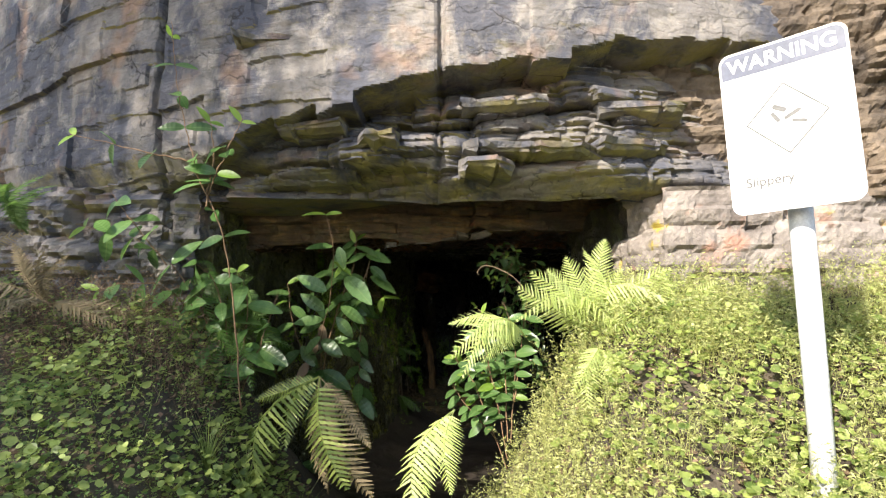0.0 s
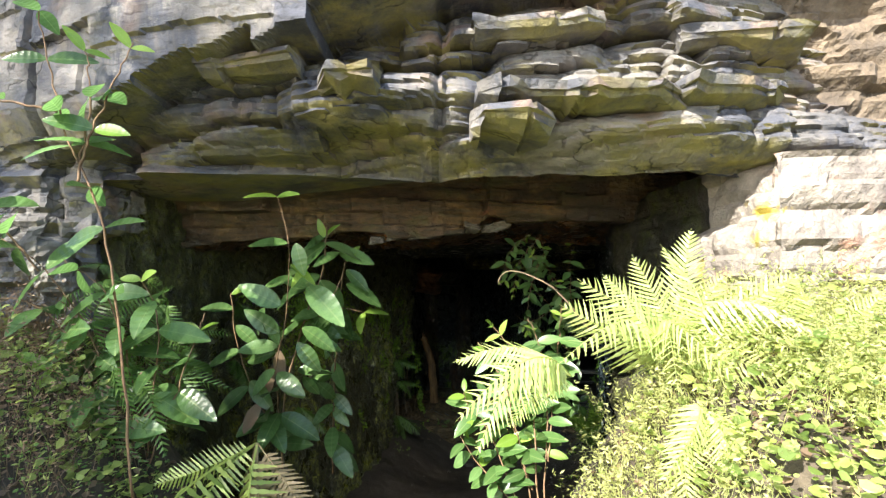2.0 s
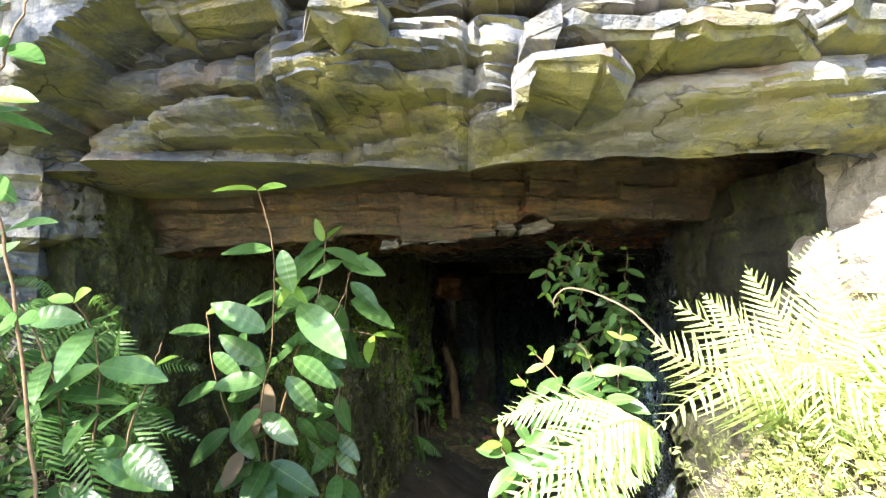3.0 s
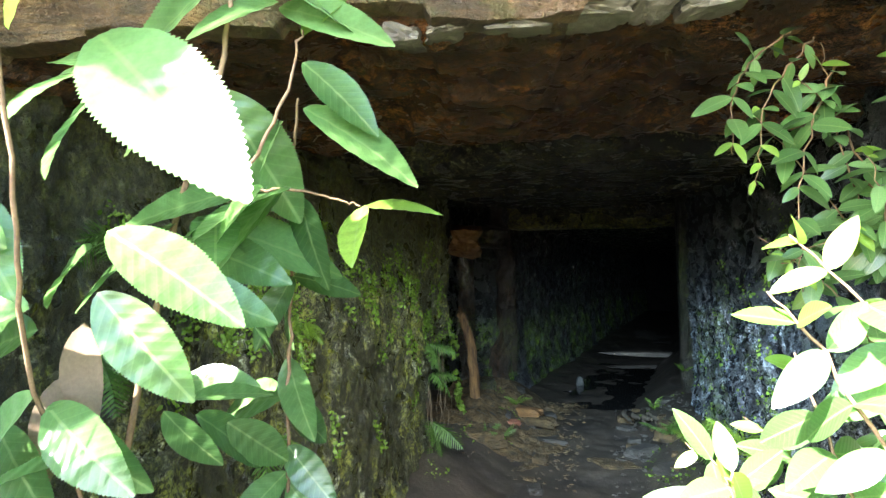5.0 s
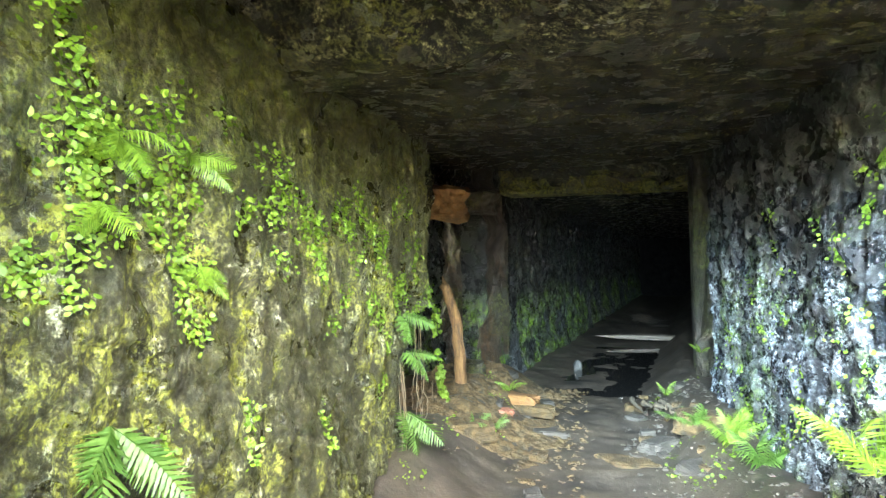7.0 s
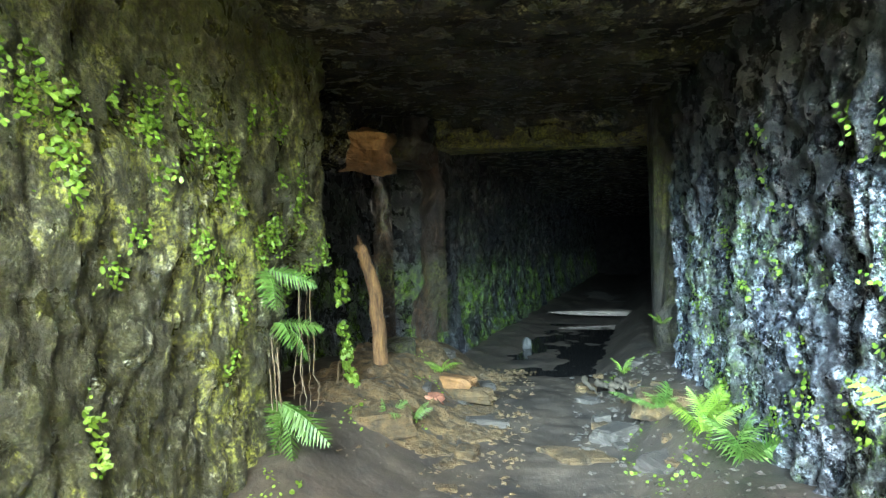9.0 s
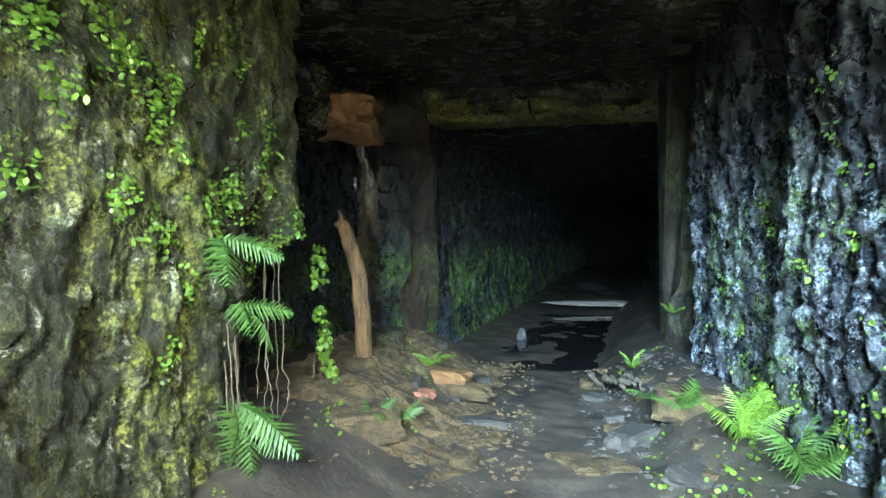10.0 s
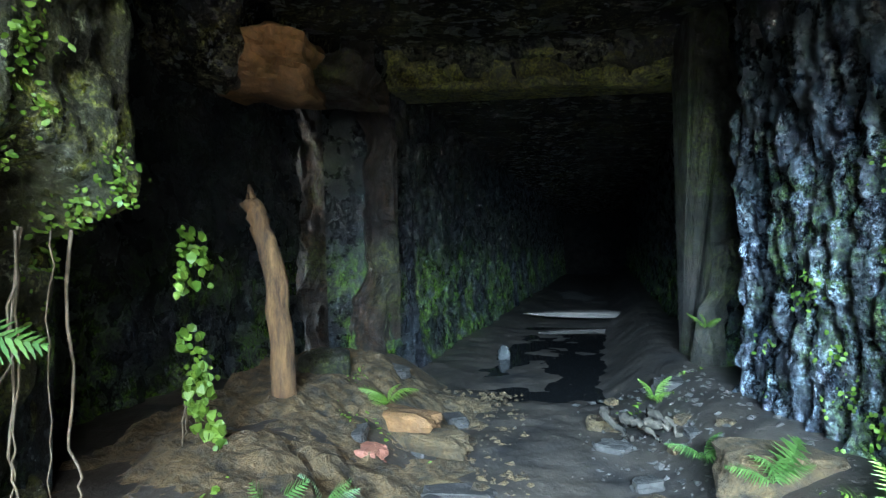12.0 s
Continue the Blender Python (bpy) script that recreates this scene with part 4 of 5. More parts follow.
hand_shrub("glossy green shrub with large serrated leaves in the mouth", [
    ([(-0.78, 4.12, -0.05), (-0.84, 4.06, 0.85), (-0.74, 3.98, 1.35), (-0.62, 3.92, 1.66), (-0.59, 3.90, 1.88)], [
        ((-0.60, 3.90, 1.82), (-0.39, 3.95, 1.76)), ((-0.54, 3.95, 1.78), (-0.36, 3.93, 1.735)), ((-0.59, 3.90, 1.82), (-0.81, 3.92, 1.68)), ((-0.59, 3.90, 1.86), (-0.71, 3.90, 1.80)),
        ((-0.53, 3.92, 1.775), (-0.65, 3.86, 1.72)), ((-0.62, 3.90, 1.64), (-0.505, 4.00, 1.45)), ((-0.62, 3.92, 1.66), (-0.82, 3.96, 1.58)), ((-0.70, 3.96, 1.45), (-0.86, 3.92, 1.34)),
        ((-0.66, 3.95, 1.55), (-0.52, 4.06, 1.50)), ((-0.60, 3.9, 1.85), (-0.63, 3.88, 1.94), 1), ((-0.60, 3.9, 1.85), (-0.53, 3.9, 1.92), 1)], 0.007),
    ([(-0.74, 3.98, 1.35), (-0.60, 3.94, 1.50), (-0.53, 3.94, 1.63), (-0.50, 3.94, 1.74)], [
        ((-0.50, 3.94, 1.62), (-0.315, 3.967, 1.526)), ((-0.50, 3.94, 1.69), (-0.38, 3.94, 1.59)), ((-0.53, 3.94, 1.60), (-0.62, 4.02, 1.50)), ((-0.50, 3.94, 1.73), (-0.44, 3.98, 1.82), 1)], 0.004),
    ([(-0.60, 3.94, 1.50), (-0.52, 3.98, 1.50), (-0.45, 4.01, 1.485), (-0.42, 4.017, 1.475)], [
        ((-0.42, 4.017, 1.475), (-0.292, 4.04, 1.475), 1), ((-0.42, 4.0, 1.475), (-0.423, 3.889, 1.386), 1)], 0.0028),
    ([(-0.62, 4.26, 0.60), (-0.60, 4.19, 1.10), (-0.58, 4.15, 1.364), (-0.55, 4.06, 1.56), (-0.53, 4.02, 1.66)], [
        ((-0.535, 4.05, 1.50), (-0.497, 4.016, 1.343)), ((-0.575, 4.145, 1.364), (-0.452, 4.193, 1.337)), ((-0.575, 4.145, 1.364), (-0.635, 4.076, 1.246)), ((-0.575, 4.15, 1.36), (-0.63, 4.23, 1.22)),
        ((-0.60, 4.19, 1.208), (-0.55, 4.14, 1.06)), ((-0.61, 4.2, 1.13), (-0.80, 4.31, 1.09)), ((-0.79, 4.16, 1.17), (-0.644, 4.134, 1.173)), ((-0.61, 4.2, 1.12), (-0.53, 4.28, 1.02)), ((-0.61, 4.22, 0.98), (-0.70, 4.12, 0.90)), ((-0.61, 4.22, 0.96), (-0.52, 4.16, 0.88)),
        ((-0.70, 4.02, 1.14), (-0.60, 4.10, 1.04)), ((-0.66, 4.05, 1.12), (-0.57, 4.13, 1.02)), ((-0.70, 4.0, 1.17), (-0.582, 4.05, 1.185)), ((-0.70, 3.92, 1.17), (-0.63, 3.95, 1.07))], 0.0045),
    ([(-0.84, 4.06, 0.85), (-0.80, 3.80, 1.22), (-0.72, 3.66, 1.45), (-0.68, 3.55, 1.78), (-0.72, 3.50, 1.99)], [
        ((-0.62, 3.64, 1.611), (-0.443, 3.541, 1.456)), ((-0.66, 3.72, 1.42), (-0.503, 3.725, 1.324)), ((-0.64, 3.51, 1.79), (-0.60, 3.49, 1.655)), ((-0.68, 3.53, 1.79), (-0.84, 3.50, 1.80)),
        ((-0.83, 3.70, 1.48), (-0.75, 3.70, 1.35)), ((-0.69, 3.75, 1.35), (-0.58, 3.75, 1.22)), ((-0.78, 3.76, 1.33), (-0.97, 3.74, 1.33)), ((-0.76, 3.70, 1.40), (-0.90, 3.64, 1.50)), ((-0.74, 3.66, 1.52), (-0.91, 3.60, 1.62)),
        ((-0.72, 3.50, 1.985), (-0.86, 3.47, 1.99), 1), ((-0.72, 3.50, 1.985), (-0.62, 3.47, 2.0), 1), ((-0.68, 3.56, 1.70), (-0.56, 3.56, 1.62), 1), ((-0.68, 3.60, 1.60), (-0.60, 3.55, 1.70), 1), ((-0.80, 3.82, 1.20), (-0.66, 3.74, 1.12)), ((-0.80, 3.80, 1.22), (-0.94, 3.82, 1.10)),
        ((-0.72, 3.80, 1.64), (-0.91, 3.85, 1.62)), ((-0.70, 3.75, 1.58), (-0.82, 3.80, 1.51)), ((-0.64, 3.70, 1.60), (-0.76, 3.75, 1.65)), ((-0.84, 3.75, 1.51), (-0.91, 3.80, 1.38)), ((-0.73, 3.80, 1.405), (-0.85, 3.85, 1.34)), ((-0.80, 3.80, 1.30), (-0.97, 3.85, 1.26)),
        ((-0.51, 3.80, 1.48), (-0.60, 3.83, 1.42)), ((-0.62, 3.76, 1.36), (-0.488, 3.80, 1.316))], 0.0036),
    ([(-0.84, 4.06, 0.80), (-0.95, 3.94, 1.10), (-1.02, 3.88, 1.36), (-1.04, 3.86, 1.58)], [
        ((-1.0, 3.90, 1.30), (-1.157, 3.86, 1.24)), ((-1.02, 3.88, 1.42), (-0.90, 3.86, 1.33)), ((-1.03, 3.87, 1.50), (-1.18, 3.84, 1.52)), ((-1.04, 3.86, 1.57), (-0.93, 3.84, 1.62), 1), ((-0.96, 3.93, 1.15), (-0.84, 3.86, 1.02)), ((-0.97, 3.93, 1.12), (-1.12, 3.88, 1.0))], 0.004)], 34)
# dead leaves that hang in it
for root, tip in (((-0.86, 3.94, 1.22), (-0.90, 3.92, 1.00)), ((-0.82, 3.92, 1.30), (-0.80, 3.90, 1.08)), ((-0.90, 3.90, 1.05), (-0.98, 3.88, 0.90))):
    ob = thing("dead_leaf", "dry tan leaf hanging among the green ones", "leaf", me=blade_mesh("dead_leaf", 0.36, False, DRY, 0.5, 0.1, 12), group="dead leaves in the shrub")
    ob.matrix_basis = aim(Vector(root), Vector(tip) - Vector(root), (0.1, -1, 0.3), 0.17)
# the tall shrub before the left rock
shrub("shrub", "tall thin shrub with paired leaves against the cliff", [
    [(-1.05, 3.05, 0.9), (-1.14, 3.0, 1.74), (-1.31, 3.0, 2.16), (-1.42, 3.0, 2.6), (-1.47, 3.0, 2.97)],
    [(-1.25, 3.0, 2.0), (-1.16, 2.97, 2.2), (-1.05, 2.95, 2.42)],
    [(-1.33, 3.0, 2.2), (-1.55, 2.95, 2.24), (-1.92, 2.9, 2.32)],
    [(-1.25, 3.0, 1.95), (-1.22, 3.0, 2.25), (-1.24, 3.0, 2.42)]], SERRATE, SERRATE_YOUNG, (0.11, 0.17), 0.15, 0.35, 0.2, 0.005)
shrub("shrub", "low dense shrub with drooping leaves beside the mouth", [
    [(-1.25, 3.42, 0.82), (-1.42, 3.36, 1.44), (-1.71, 3.31, 1.78), (-2.11, 3.28, 1.90)],
    [(-1.31, 3.42, 1.04), (-1.54, 3.31, 1.50), (-1.77, 3.25, 1.56), (-1.99, 3.19, 1.50)],
    [(-1.25, 3.42, 1.16), (-1.31, 3.31, 1.56), (-1.46, 3.26, 1.71)],
    [(-1.20, 3.42, 0.93), (-1.14, 3.36, 1.44), (-1.19, 3.31, 1.64)],
    [(-1.20, 3.42, 0.87), (-1.05, 3.40, 1.27), (-0.98, 3.42, 1.50)],
    [(-1.23, 3.42, 0.93), (-1.37, 3.25, 1.22), (-1.48, 3.19, 1.33)],
    [(-1.60, 3.33, 1.67), (-1.85, 3.31, 1.98), (-1.96, 3.31, 2.13)]], SERRATE, SERRATE_YOUNG, (0.14, 0.22), 0.11, 0.35, 0.45)
# smooth-leaved plants on the right
shrub("shrub", "smooth-leaved bush on the sunny side of the mouth", [
    [(0.41, 3.74, 0.39), (0.20, 3.84, 0.92), (0.09, 3.86, 1.06), (0.09, 3.86, 1.11)],
    [(0.41, 3.74, 0.45), (0.29, 3.84, 1.09), (0.15, 3.88, 1.34)],
    [(0.41, 3.74, 0.56), (0.39, 3.88, 1.15), (0.22, 3.95, 1.42)],
    [(0.43, 3.74, 0.56), (0.48, 3.88, 1.15), (0.41, 3.98, 1.45)],
    [(0.35, 3.77, 0.56), (0.09, 3.81, 0.86), (0.09, 3.84, 0.94)],
    [(0.46, 3.77, 0.80), (0.55, 3.98, 1.27), (0.60, 4.09, 1.50)],
    [(0.39, 3.77, 0.68), (0.29, 4.09, 0.92), (0.21, 4.35, 1.00)], [(0.41, 3.77, 0.68), (0.41, 4.15, 0.94), (0.38, 4.45, 1.03)],
    [(0.39, 3.79, 0.68), (0.29, 3.92, 1.03), (0.25, 4.00, 1.24)]], SMOOTH, SMOOTH_YOUNG, (0.10, 0.16), 0.045, 0.35, 0.25)
shrub("creeper", "small-leaved creeper hanging on the rock of the mouth", [
    [(0.80, 4.55, 1.3), (0.62, 4.45, 1.65), (0.55, 4.40, 1.88)],
    [(0.55, 4.42, 1.9), (0.42, 4.38, 1.75), (0.38, 4.36, 1.55)], [(0.60, 4.42, 1.85), (0.48, 4.36, 1.6), (0.46, 4.34, 1.32)],
    [(0.5, 4.42, 1.92), (0.36, 4.38, 1.8), (0.33, 4.36, 1.62)], [(0.66, 4.45, 1.5), (0.52, 4.38, 1.42), (0.42, 4.34, 1.38)],
    [(0.80, 4.55, 1.35), (0.55, 4.42, 1.55), (0.40, 4.40, 1.72)],
    [(0.80, 4.55, 1.3), (0.72, 4.42, 1.6), (0.72, 4.40, 1.86)],
    [(0.78, 4.55, 1.2), (0.55, 4.44, 1.35), (0.40, 4.40, 1.44)],
    [(0.75, 4.5, 1.5), (0.60, 4.42, 1.7), (0.48, 4.38, 1.8)],
    [(0.80, 4.5, 1.1), (0.66, 4.42, 1.2), (0.58, 4.38, 1.25)],
    [(0.80, 4.5, 0.9), (0.70, 4.42, 1.0), (0.62, 4.38, 0.98)],
    [(0.78, 4.55, 1.4), (0.68, 4.4, 1.5), (0.62, 4.36, 1.62)]], SMOOTH, SMOOTH_YOUNG, (0.05, 0.10), 0.036, 0.1, 0.4, 0.003)

# the ferns outside
G = "ferns on the banks"
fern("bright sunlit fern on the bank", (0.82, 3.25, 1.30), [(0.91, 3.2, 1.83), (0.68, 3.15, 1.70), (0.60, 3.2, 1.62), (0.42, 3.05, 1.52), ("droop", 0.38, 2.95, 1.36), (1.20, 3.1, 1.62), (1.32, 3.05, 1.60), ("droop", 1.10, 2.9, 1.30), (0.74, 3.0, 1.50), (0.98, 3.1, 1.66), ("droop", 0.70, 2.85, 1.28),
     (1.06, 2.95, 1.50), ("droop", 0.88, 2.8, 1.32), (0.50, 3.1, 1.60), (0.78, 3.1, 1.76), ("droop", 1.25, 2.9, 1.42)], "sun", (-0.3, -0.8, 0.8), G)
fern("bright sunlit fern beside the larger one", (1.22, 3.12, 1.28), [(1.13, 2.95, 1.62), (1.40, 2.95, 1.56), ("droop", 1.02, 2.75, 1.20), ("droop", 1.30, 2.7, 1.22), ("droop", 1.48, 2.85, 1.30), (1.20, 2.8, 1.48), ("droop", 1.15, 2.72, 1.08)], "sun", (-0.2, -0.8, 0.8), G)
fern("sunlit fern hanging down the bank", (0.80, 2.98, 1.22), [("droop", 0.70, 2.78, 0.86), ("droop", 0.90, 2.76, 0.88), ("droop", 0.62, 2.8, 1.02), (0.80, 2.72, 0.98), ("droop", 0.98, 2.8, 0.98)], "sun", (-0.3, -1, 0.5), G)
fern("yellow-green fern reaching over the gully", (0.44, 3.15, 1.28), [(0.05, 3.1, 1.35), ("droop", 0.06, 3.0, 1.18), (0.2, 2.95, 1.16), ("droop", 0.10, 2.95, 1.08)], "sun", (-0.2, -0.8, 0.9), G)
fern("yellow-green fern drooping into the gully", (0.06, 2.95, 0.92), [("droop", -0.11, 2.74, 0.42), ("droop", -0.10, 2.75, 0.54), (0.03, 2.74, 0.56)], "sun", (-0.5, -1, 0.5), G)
FRONDS["hang"] = frond_mesh("frond", 22, 0.20, HERB, 0.2, 4, 0.64)
fern("green fern with dead brown fronds on the bank", (-0.66, 3.12, 1.06), [("hang", -0.95, 3.0, 0.96), ("hang", -0.89, 2.95, 0.52), ("hang", -0.80, 2.92, 0.70), ("dead", -0.61, 3.0, 0.54), ("dead", -0.52, 3.0, 0.60), ("dead", -0.39, 3.0, 0.49), ("dead", -0.37, 3.02, 0.72), ("hang", -0.48, 2.98, 0.50)], "green", (-0.2, -1, 0.6), G)
for x, y, z in ((-1.40, 3.55, 1.62), (-1.22, 3.6, 1.55), (-1.15, 3.65, 1.35), (-1.32, 3.5, 1.30)):
    fern("green fern with narrow fronds hanging among the shrubs", (x, y, z), [(x + rng.uniform(-0.22, 0.25), y - rng.uniform(0.05, 0.2), z + rng.uniform(-0.42, 0.10)) for _ in range(11)], "thin", (-0.2, -1, 0.6), "ferns among the shrubs")
fern("small fern on a rock ledge", (-2.36, 3.25, 1.84), fan((-2.36, 3.25, 1.84), 9, 0.32, (180, 380), (10, 70)), "green")
fern("dry brown fern on the bank", (-2.05, 3.0, 1.45), fan((-2.05, 3.0, 1.45), 9, 0.42, (160, 380), (-20, 60)), "dead")
fern("dry brown fern on the bank", (-2.6, 3.0, 1.6), fan((-2.6, 3.0, 1.6), 9, 0.42, (160, 380), (-20, 60)), "dead")


ob = thing("fern_shoot", "thin curled fern shoot over the gully", "fern", (0.52, 3.1, 1.42))
part("stalk", tube_mesh("stalk", bend([(0, 0, 0), (-0.12, 0.05, 0.16), (-0.22, 0.10, 0.225), (-0.29, 0.15, 0.24), (-0.325, 0.15, 0.205), (-0.315, 0.15, 0.19)], 6, 0.002), 0.0035, 0.002, TWIG, 5), ob)

# ---- ground plants, too many to count ----
def scatter_leaves(name, label, P, N, size, material, sides=6, kind="stuff", long=1.0):
    """Small leaves at points P, faced along N, in one mesh."""
    n = len(P)
    N = N / np.linalg.norm(N, axis=1)[:, None]
    A = np.cross(N, rng.normal(0, 1, (n, 3)))
    A /= np.linalg.norm(A, axis=1)[:, None]
    B = np.cross(N, A)
    w = 2 * np.pi * np.arange(sides) / sides
    r = size[:, None] * (1 + 0.12 * np.cos(2 * w)[None] + rng.normal(0, 0.08, (n, sides)))
    C = P[:, None] + (r * np.cos(w))[..., None] * A[:, None] * long + (r * np.sin(w))[..., None] * B[:, None] + (0.25 * r * np.cos(w) ** 2)[..., None] * N[:, None]
    faces = np.arange(n * sides).reshape(n, sides)
    return thing(name, label, "plants", me=mesh_of(name, C.reshape(-1, 3), faces, material), kind=kind)


def bank_points(count, x0, x1, y0, y1, clump=0.0, seed=0, clear=0.22):
    x, y = rng.uniform(x0, x1, count), rng.uniform(y0, y1, count)
    xc = np.interp(y, [-3, 0, 1, 3, 4, 5], [0.0, 0.0, -0.15, -0.2, -0.2, 0.1])
    keep = (np.abs(x - xc) > clear + 0.1 * fbm(x * 4, y * 4, 7)) & (fbm(x * 2.2, y * 2.2, seed) > clump + rng.normal(0, 0.2, count))
    # the growth thins out raggedly towards the trodden ground
    keep &= np.minimum(np.where(x < 0, x - x0, x1 - x), y - y0) > 0.45 * (0.6 + fbm(x * 2.5, y * 2.5, 47)) + 0.25 * fbm(x * 9, y * 9, 49)
    x, y = x[keep], y[keep]
    return x, y, ground_z(x, y)


def leafy(name, label, count, box, size, height, material, clump, seed, sides=6):
    x, y, z = bank_points(count, *box, clump, seed)
    h = height * rng.random(len(x)) ** 0.7 * (0.7 + 0.6 * (fbm(x * 3, y * 3, seed + 2) + 0.5))
    P = np.stack([x, y, z + h + 0.005], -1)
    N = np.stack([rng.normal(-0.05, 0.35, len(x)), rng.normal(-0.35, 0.35, len(x)), np.ones(len(x))], -1)
    return scatter_leaves(name, label, P, N, size[0] + (size[1] - size[0]) * rng.random(len(x)) ** 1.5, material, sides)


leafy("ground_cover", "round-leaved green herbs covering the shady bank", 22000, (-3.2, -0.3, 0.7, 3.5), (0.005, 0.024), 0.17, HERB, -0.1, 11, 8)
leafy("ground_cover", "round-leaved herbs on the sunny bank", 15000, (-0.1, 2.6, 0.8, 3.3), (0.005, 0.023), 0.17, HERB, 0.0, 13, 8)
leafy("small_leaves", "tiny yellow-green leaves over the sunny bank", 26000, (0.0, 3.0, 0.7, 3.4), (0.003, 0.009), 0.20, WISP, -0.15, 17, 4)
leafy("small_leaves", "tiny dark green leaves between the herbs", 30000, (-3.2, -0.3, 0.7, 3.5), (0.003, 0.009), 0.12, FERN, -0.3, 37, 4)
leafy("leaf_litter", "dry brown leaf litter on the banks", 16000, (-3.4, 3.0, 0.3, 3.6), (0.006, 0.02), 0.02, DRY, -0.9, 19, 5)


def wisps(name, label, count, box, tall, material, clump, seed, leaves=9):
    x, y, z = bank_points(count, *box, clump, seed, 0.25)
    n = len(x)
    base = np.stack([x, y, z], -1)
    H = rng.uniform(0.5, 1.0, n) * tall
    lean = np.stack([rng.normal(0, 0.35, n), rng.normal(-0.15, 0.35, n), np.ones(n)], -1)
    top = base + lean * H[:, None]
    side = np.stack([np.cos(x * 57), np.sin(x * 57), np.zeros(n)], -1) * 0.0013
    verts, faces = [np.stack([base - side, base + side, top], 1).reshape(-1, 3)], [np.arange(3 * n).reshape(n, 3)]
    t = rng.uniform(0.25, 1.0, (n, leaves))
    q = base[:, None] + (top - base)[:, None] * t[..., None]
    q = q.reshape(-1, 3)
    m = len(q)
    d = rng.normal(0, 1, (m, 3)) * (1, 1, 0.5) + (0, 0, 0.4)
    d /= np.linalg.norm(d, axis=1)[:, None]
    e = np.cross(d, rng.normal(0, 1, (m, 3)))
    e /= np.linalg.norm(e, axis=1)[:, None]
    L = rng.uniform(0.010, 0.028, m)[:, None]
    verts.append(np.stack([q, q + d * L * 0.5 + e * L * 0.14, q + d * L, q + d * L * 0.5 - e * L * 0.14], 1).reshape(-1, 3))
    f = 3 * n + np.arange(4 * m).reshape(m, 4)
    me = mesh_of(name, np.concatenate(verts), [tuple(a) for a in faces[0]] + [tuple(a) for a in f], material)
    return thing(name, label, "plants", me=me, kind="stuff")


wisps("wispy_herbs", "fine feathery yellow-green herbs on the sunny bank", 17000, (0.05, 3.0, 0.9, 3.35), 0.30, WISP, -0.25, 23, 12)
wisps("wispy_herbs", "thin green stems among the shady herbs", 2600, (-3.0, -0.35, 0.8, 3.4), 0.18, HERB, -0.2, 29)
wisps("dry_brush", "dead brown twigs and stalks under the left rock", 2600, (-3.4, -1.2, 2.6, 3.7), 0.3, DRY, -0.5, 31, 8)


def grass_tuft(label, at, count, tall, material, group=""):
    at = np.array(at, float)
    verts, faces = [], []
    for k in range(count):
        a, L, out = rng.uniform(0, 6.283), tall * rng.uniform(0.6, 1.1), rng.uniform(0.2, 0.7)
        d, s = np.array((math.cos(a), math.sin(a), 0)), np.array((-math.sin(a), math.cos(a), 0)) * 0.0035
        b = len(verts)
        for i in range(6):
            t = i / 5
            p = d * (0.01 + out * L * t * t) + np.array((0, 0, L * (t - 0.45 * out * t * t)))
            verts += [p - s * (1 - t * 0.9), p + s * (1 - t * 0.9)]
        faces += [(b + 2 * i, b + 2 * i + 1, b + 2 * i + 3, b + 2 * i + 2) for i in range(5)]
    return thing("grass_tuft", label, "grass", at, me=mesh_of("grass_tuft", verts, faces, material), group=group)


for x, y, n, tall in ((-1.55, 1.75, 40, 0.42), (-1.35, 1.55, 30, 0.34), (-0.75, 2.95, 50, 0.38), (-0.95, 2.85, 45, 0.36), (-1.75, 2.0, 25, 0.3), (0.95, 1.7, 22, 0.3), (-1.1, 2.75, 40, 0.34)):
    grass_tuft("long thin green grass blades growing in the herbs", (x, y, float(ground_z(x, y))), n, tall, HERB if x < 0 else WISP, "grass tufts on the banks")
for x, y, a in ((0.62, 2.35, 40), (0.50, 2.4, 10), (1.3, 2.1, 70), (-0.95, 2.3, 20), (-1.7, 2.5, 130)):
    ob = thing("fallen_leaf", "dry tan fallen leaf lying on the herbs", "leaf", me=blade_mesh("fallen_leaf", 0.3, False, DRY, 0.4, 0.15, 10), group="fallen leaves")
    ob.matrix_basis = pose(x, y, float(ground_z(x, y)) + 0.11, 15, -20, a) @ Matrix.Diagonal((0.12, 0.12, 0.12, 1))

# ---- the warning sign ----
PAINT = plain_material("white_sign_sheet", (0.74, 0.74, 0.72), (0.82, 0.82, 0.80), 3.0, 0.35, 0.0006)
BAND = plain_material("faded_blue_grey_ink", (0.07, 0.08, 0.11), (0.11, 0.12, 0.16), 5.0, 0.4, 0.0006)
INK = plain_material("faded_ink", (0.08, 0.08, 0.08), (0.14, 0.14, 0.13), 9.0, 0.5, 0.0005)
ZINC = plain_material("galvanised_steel", (0.50, 0.51, 0.52), (0.66, 0.67, 0.68), 14.0, 0.35, 0.0006)
SW, SH = 0.42, 0.63


def rounded(w, h, r, n=8):
    pts = []
    for cx, cz, a0 in ((w / 2 - r, h / 2 - r, 0), (-w / 2 + r, h / 2 - r, 90), (-w / 2 + r, -h / 2 + r, 180), (w / 2 - r, -h / 2 + r, 270)):
        for k in range(n + 1):
            a = radians(a0 + 90 * k / n)
            pts.append((cx + r * math.cos(a), cz + r * math.sin(a)))
    return pts


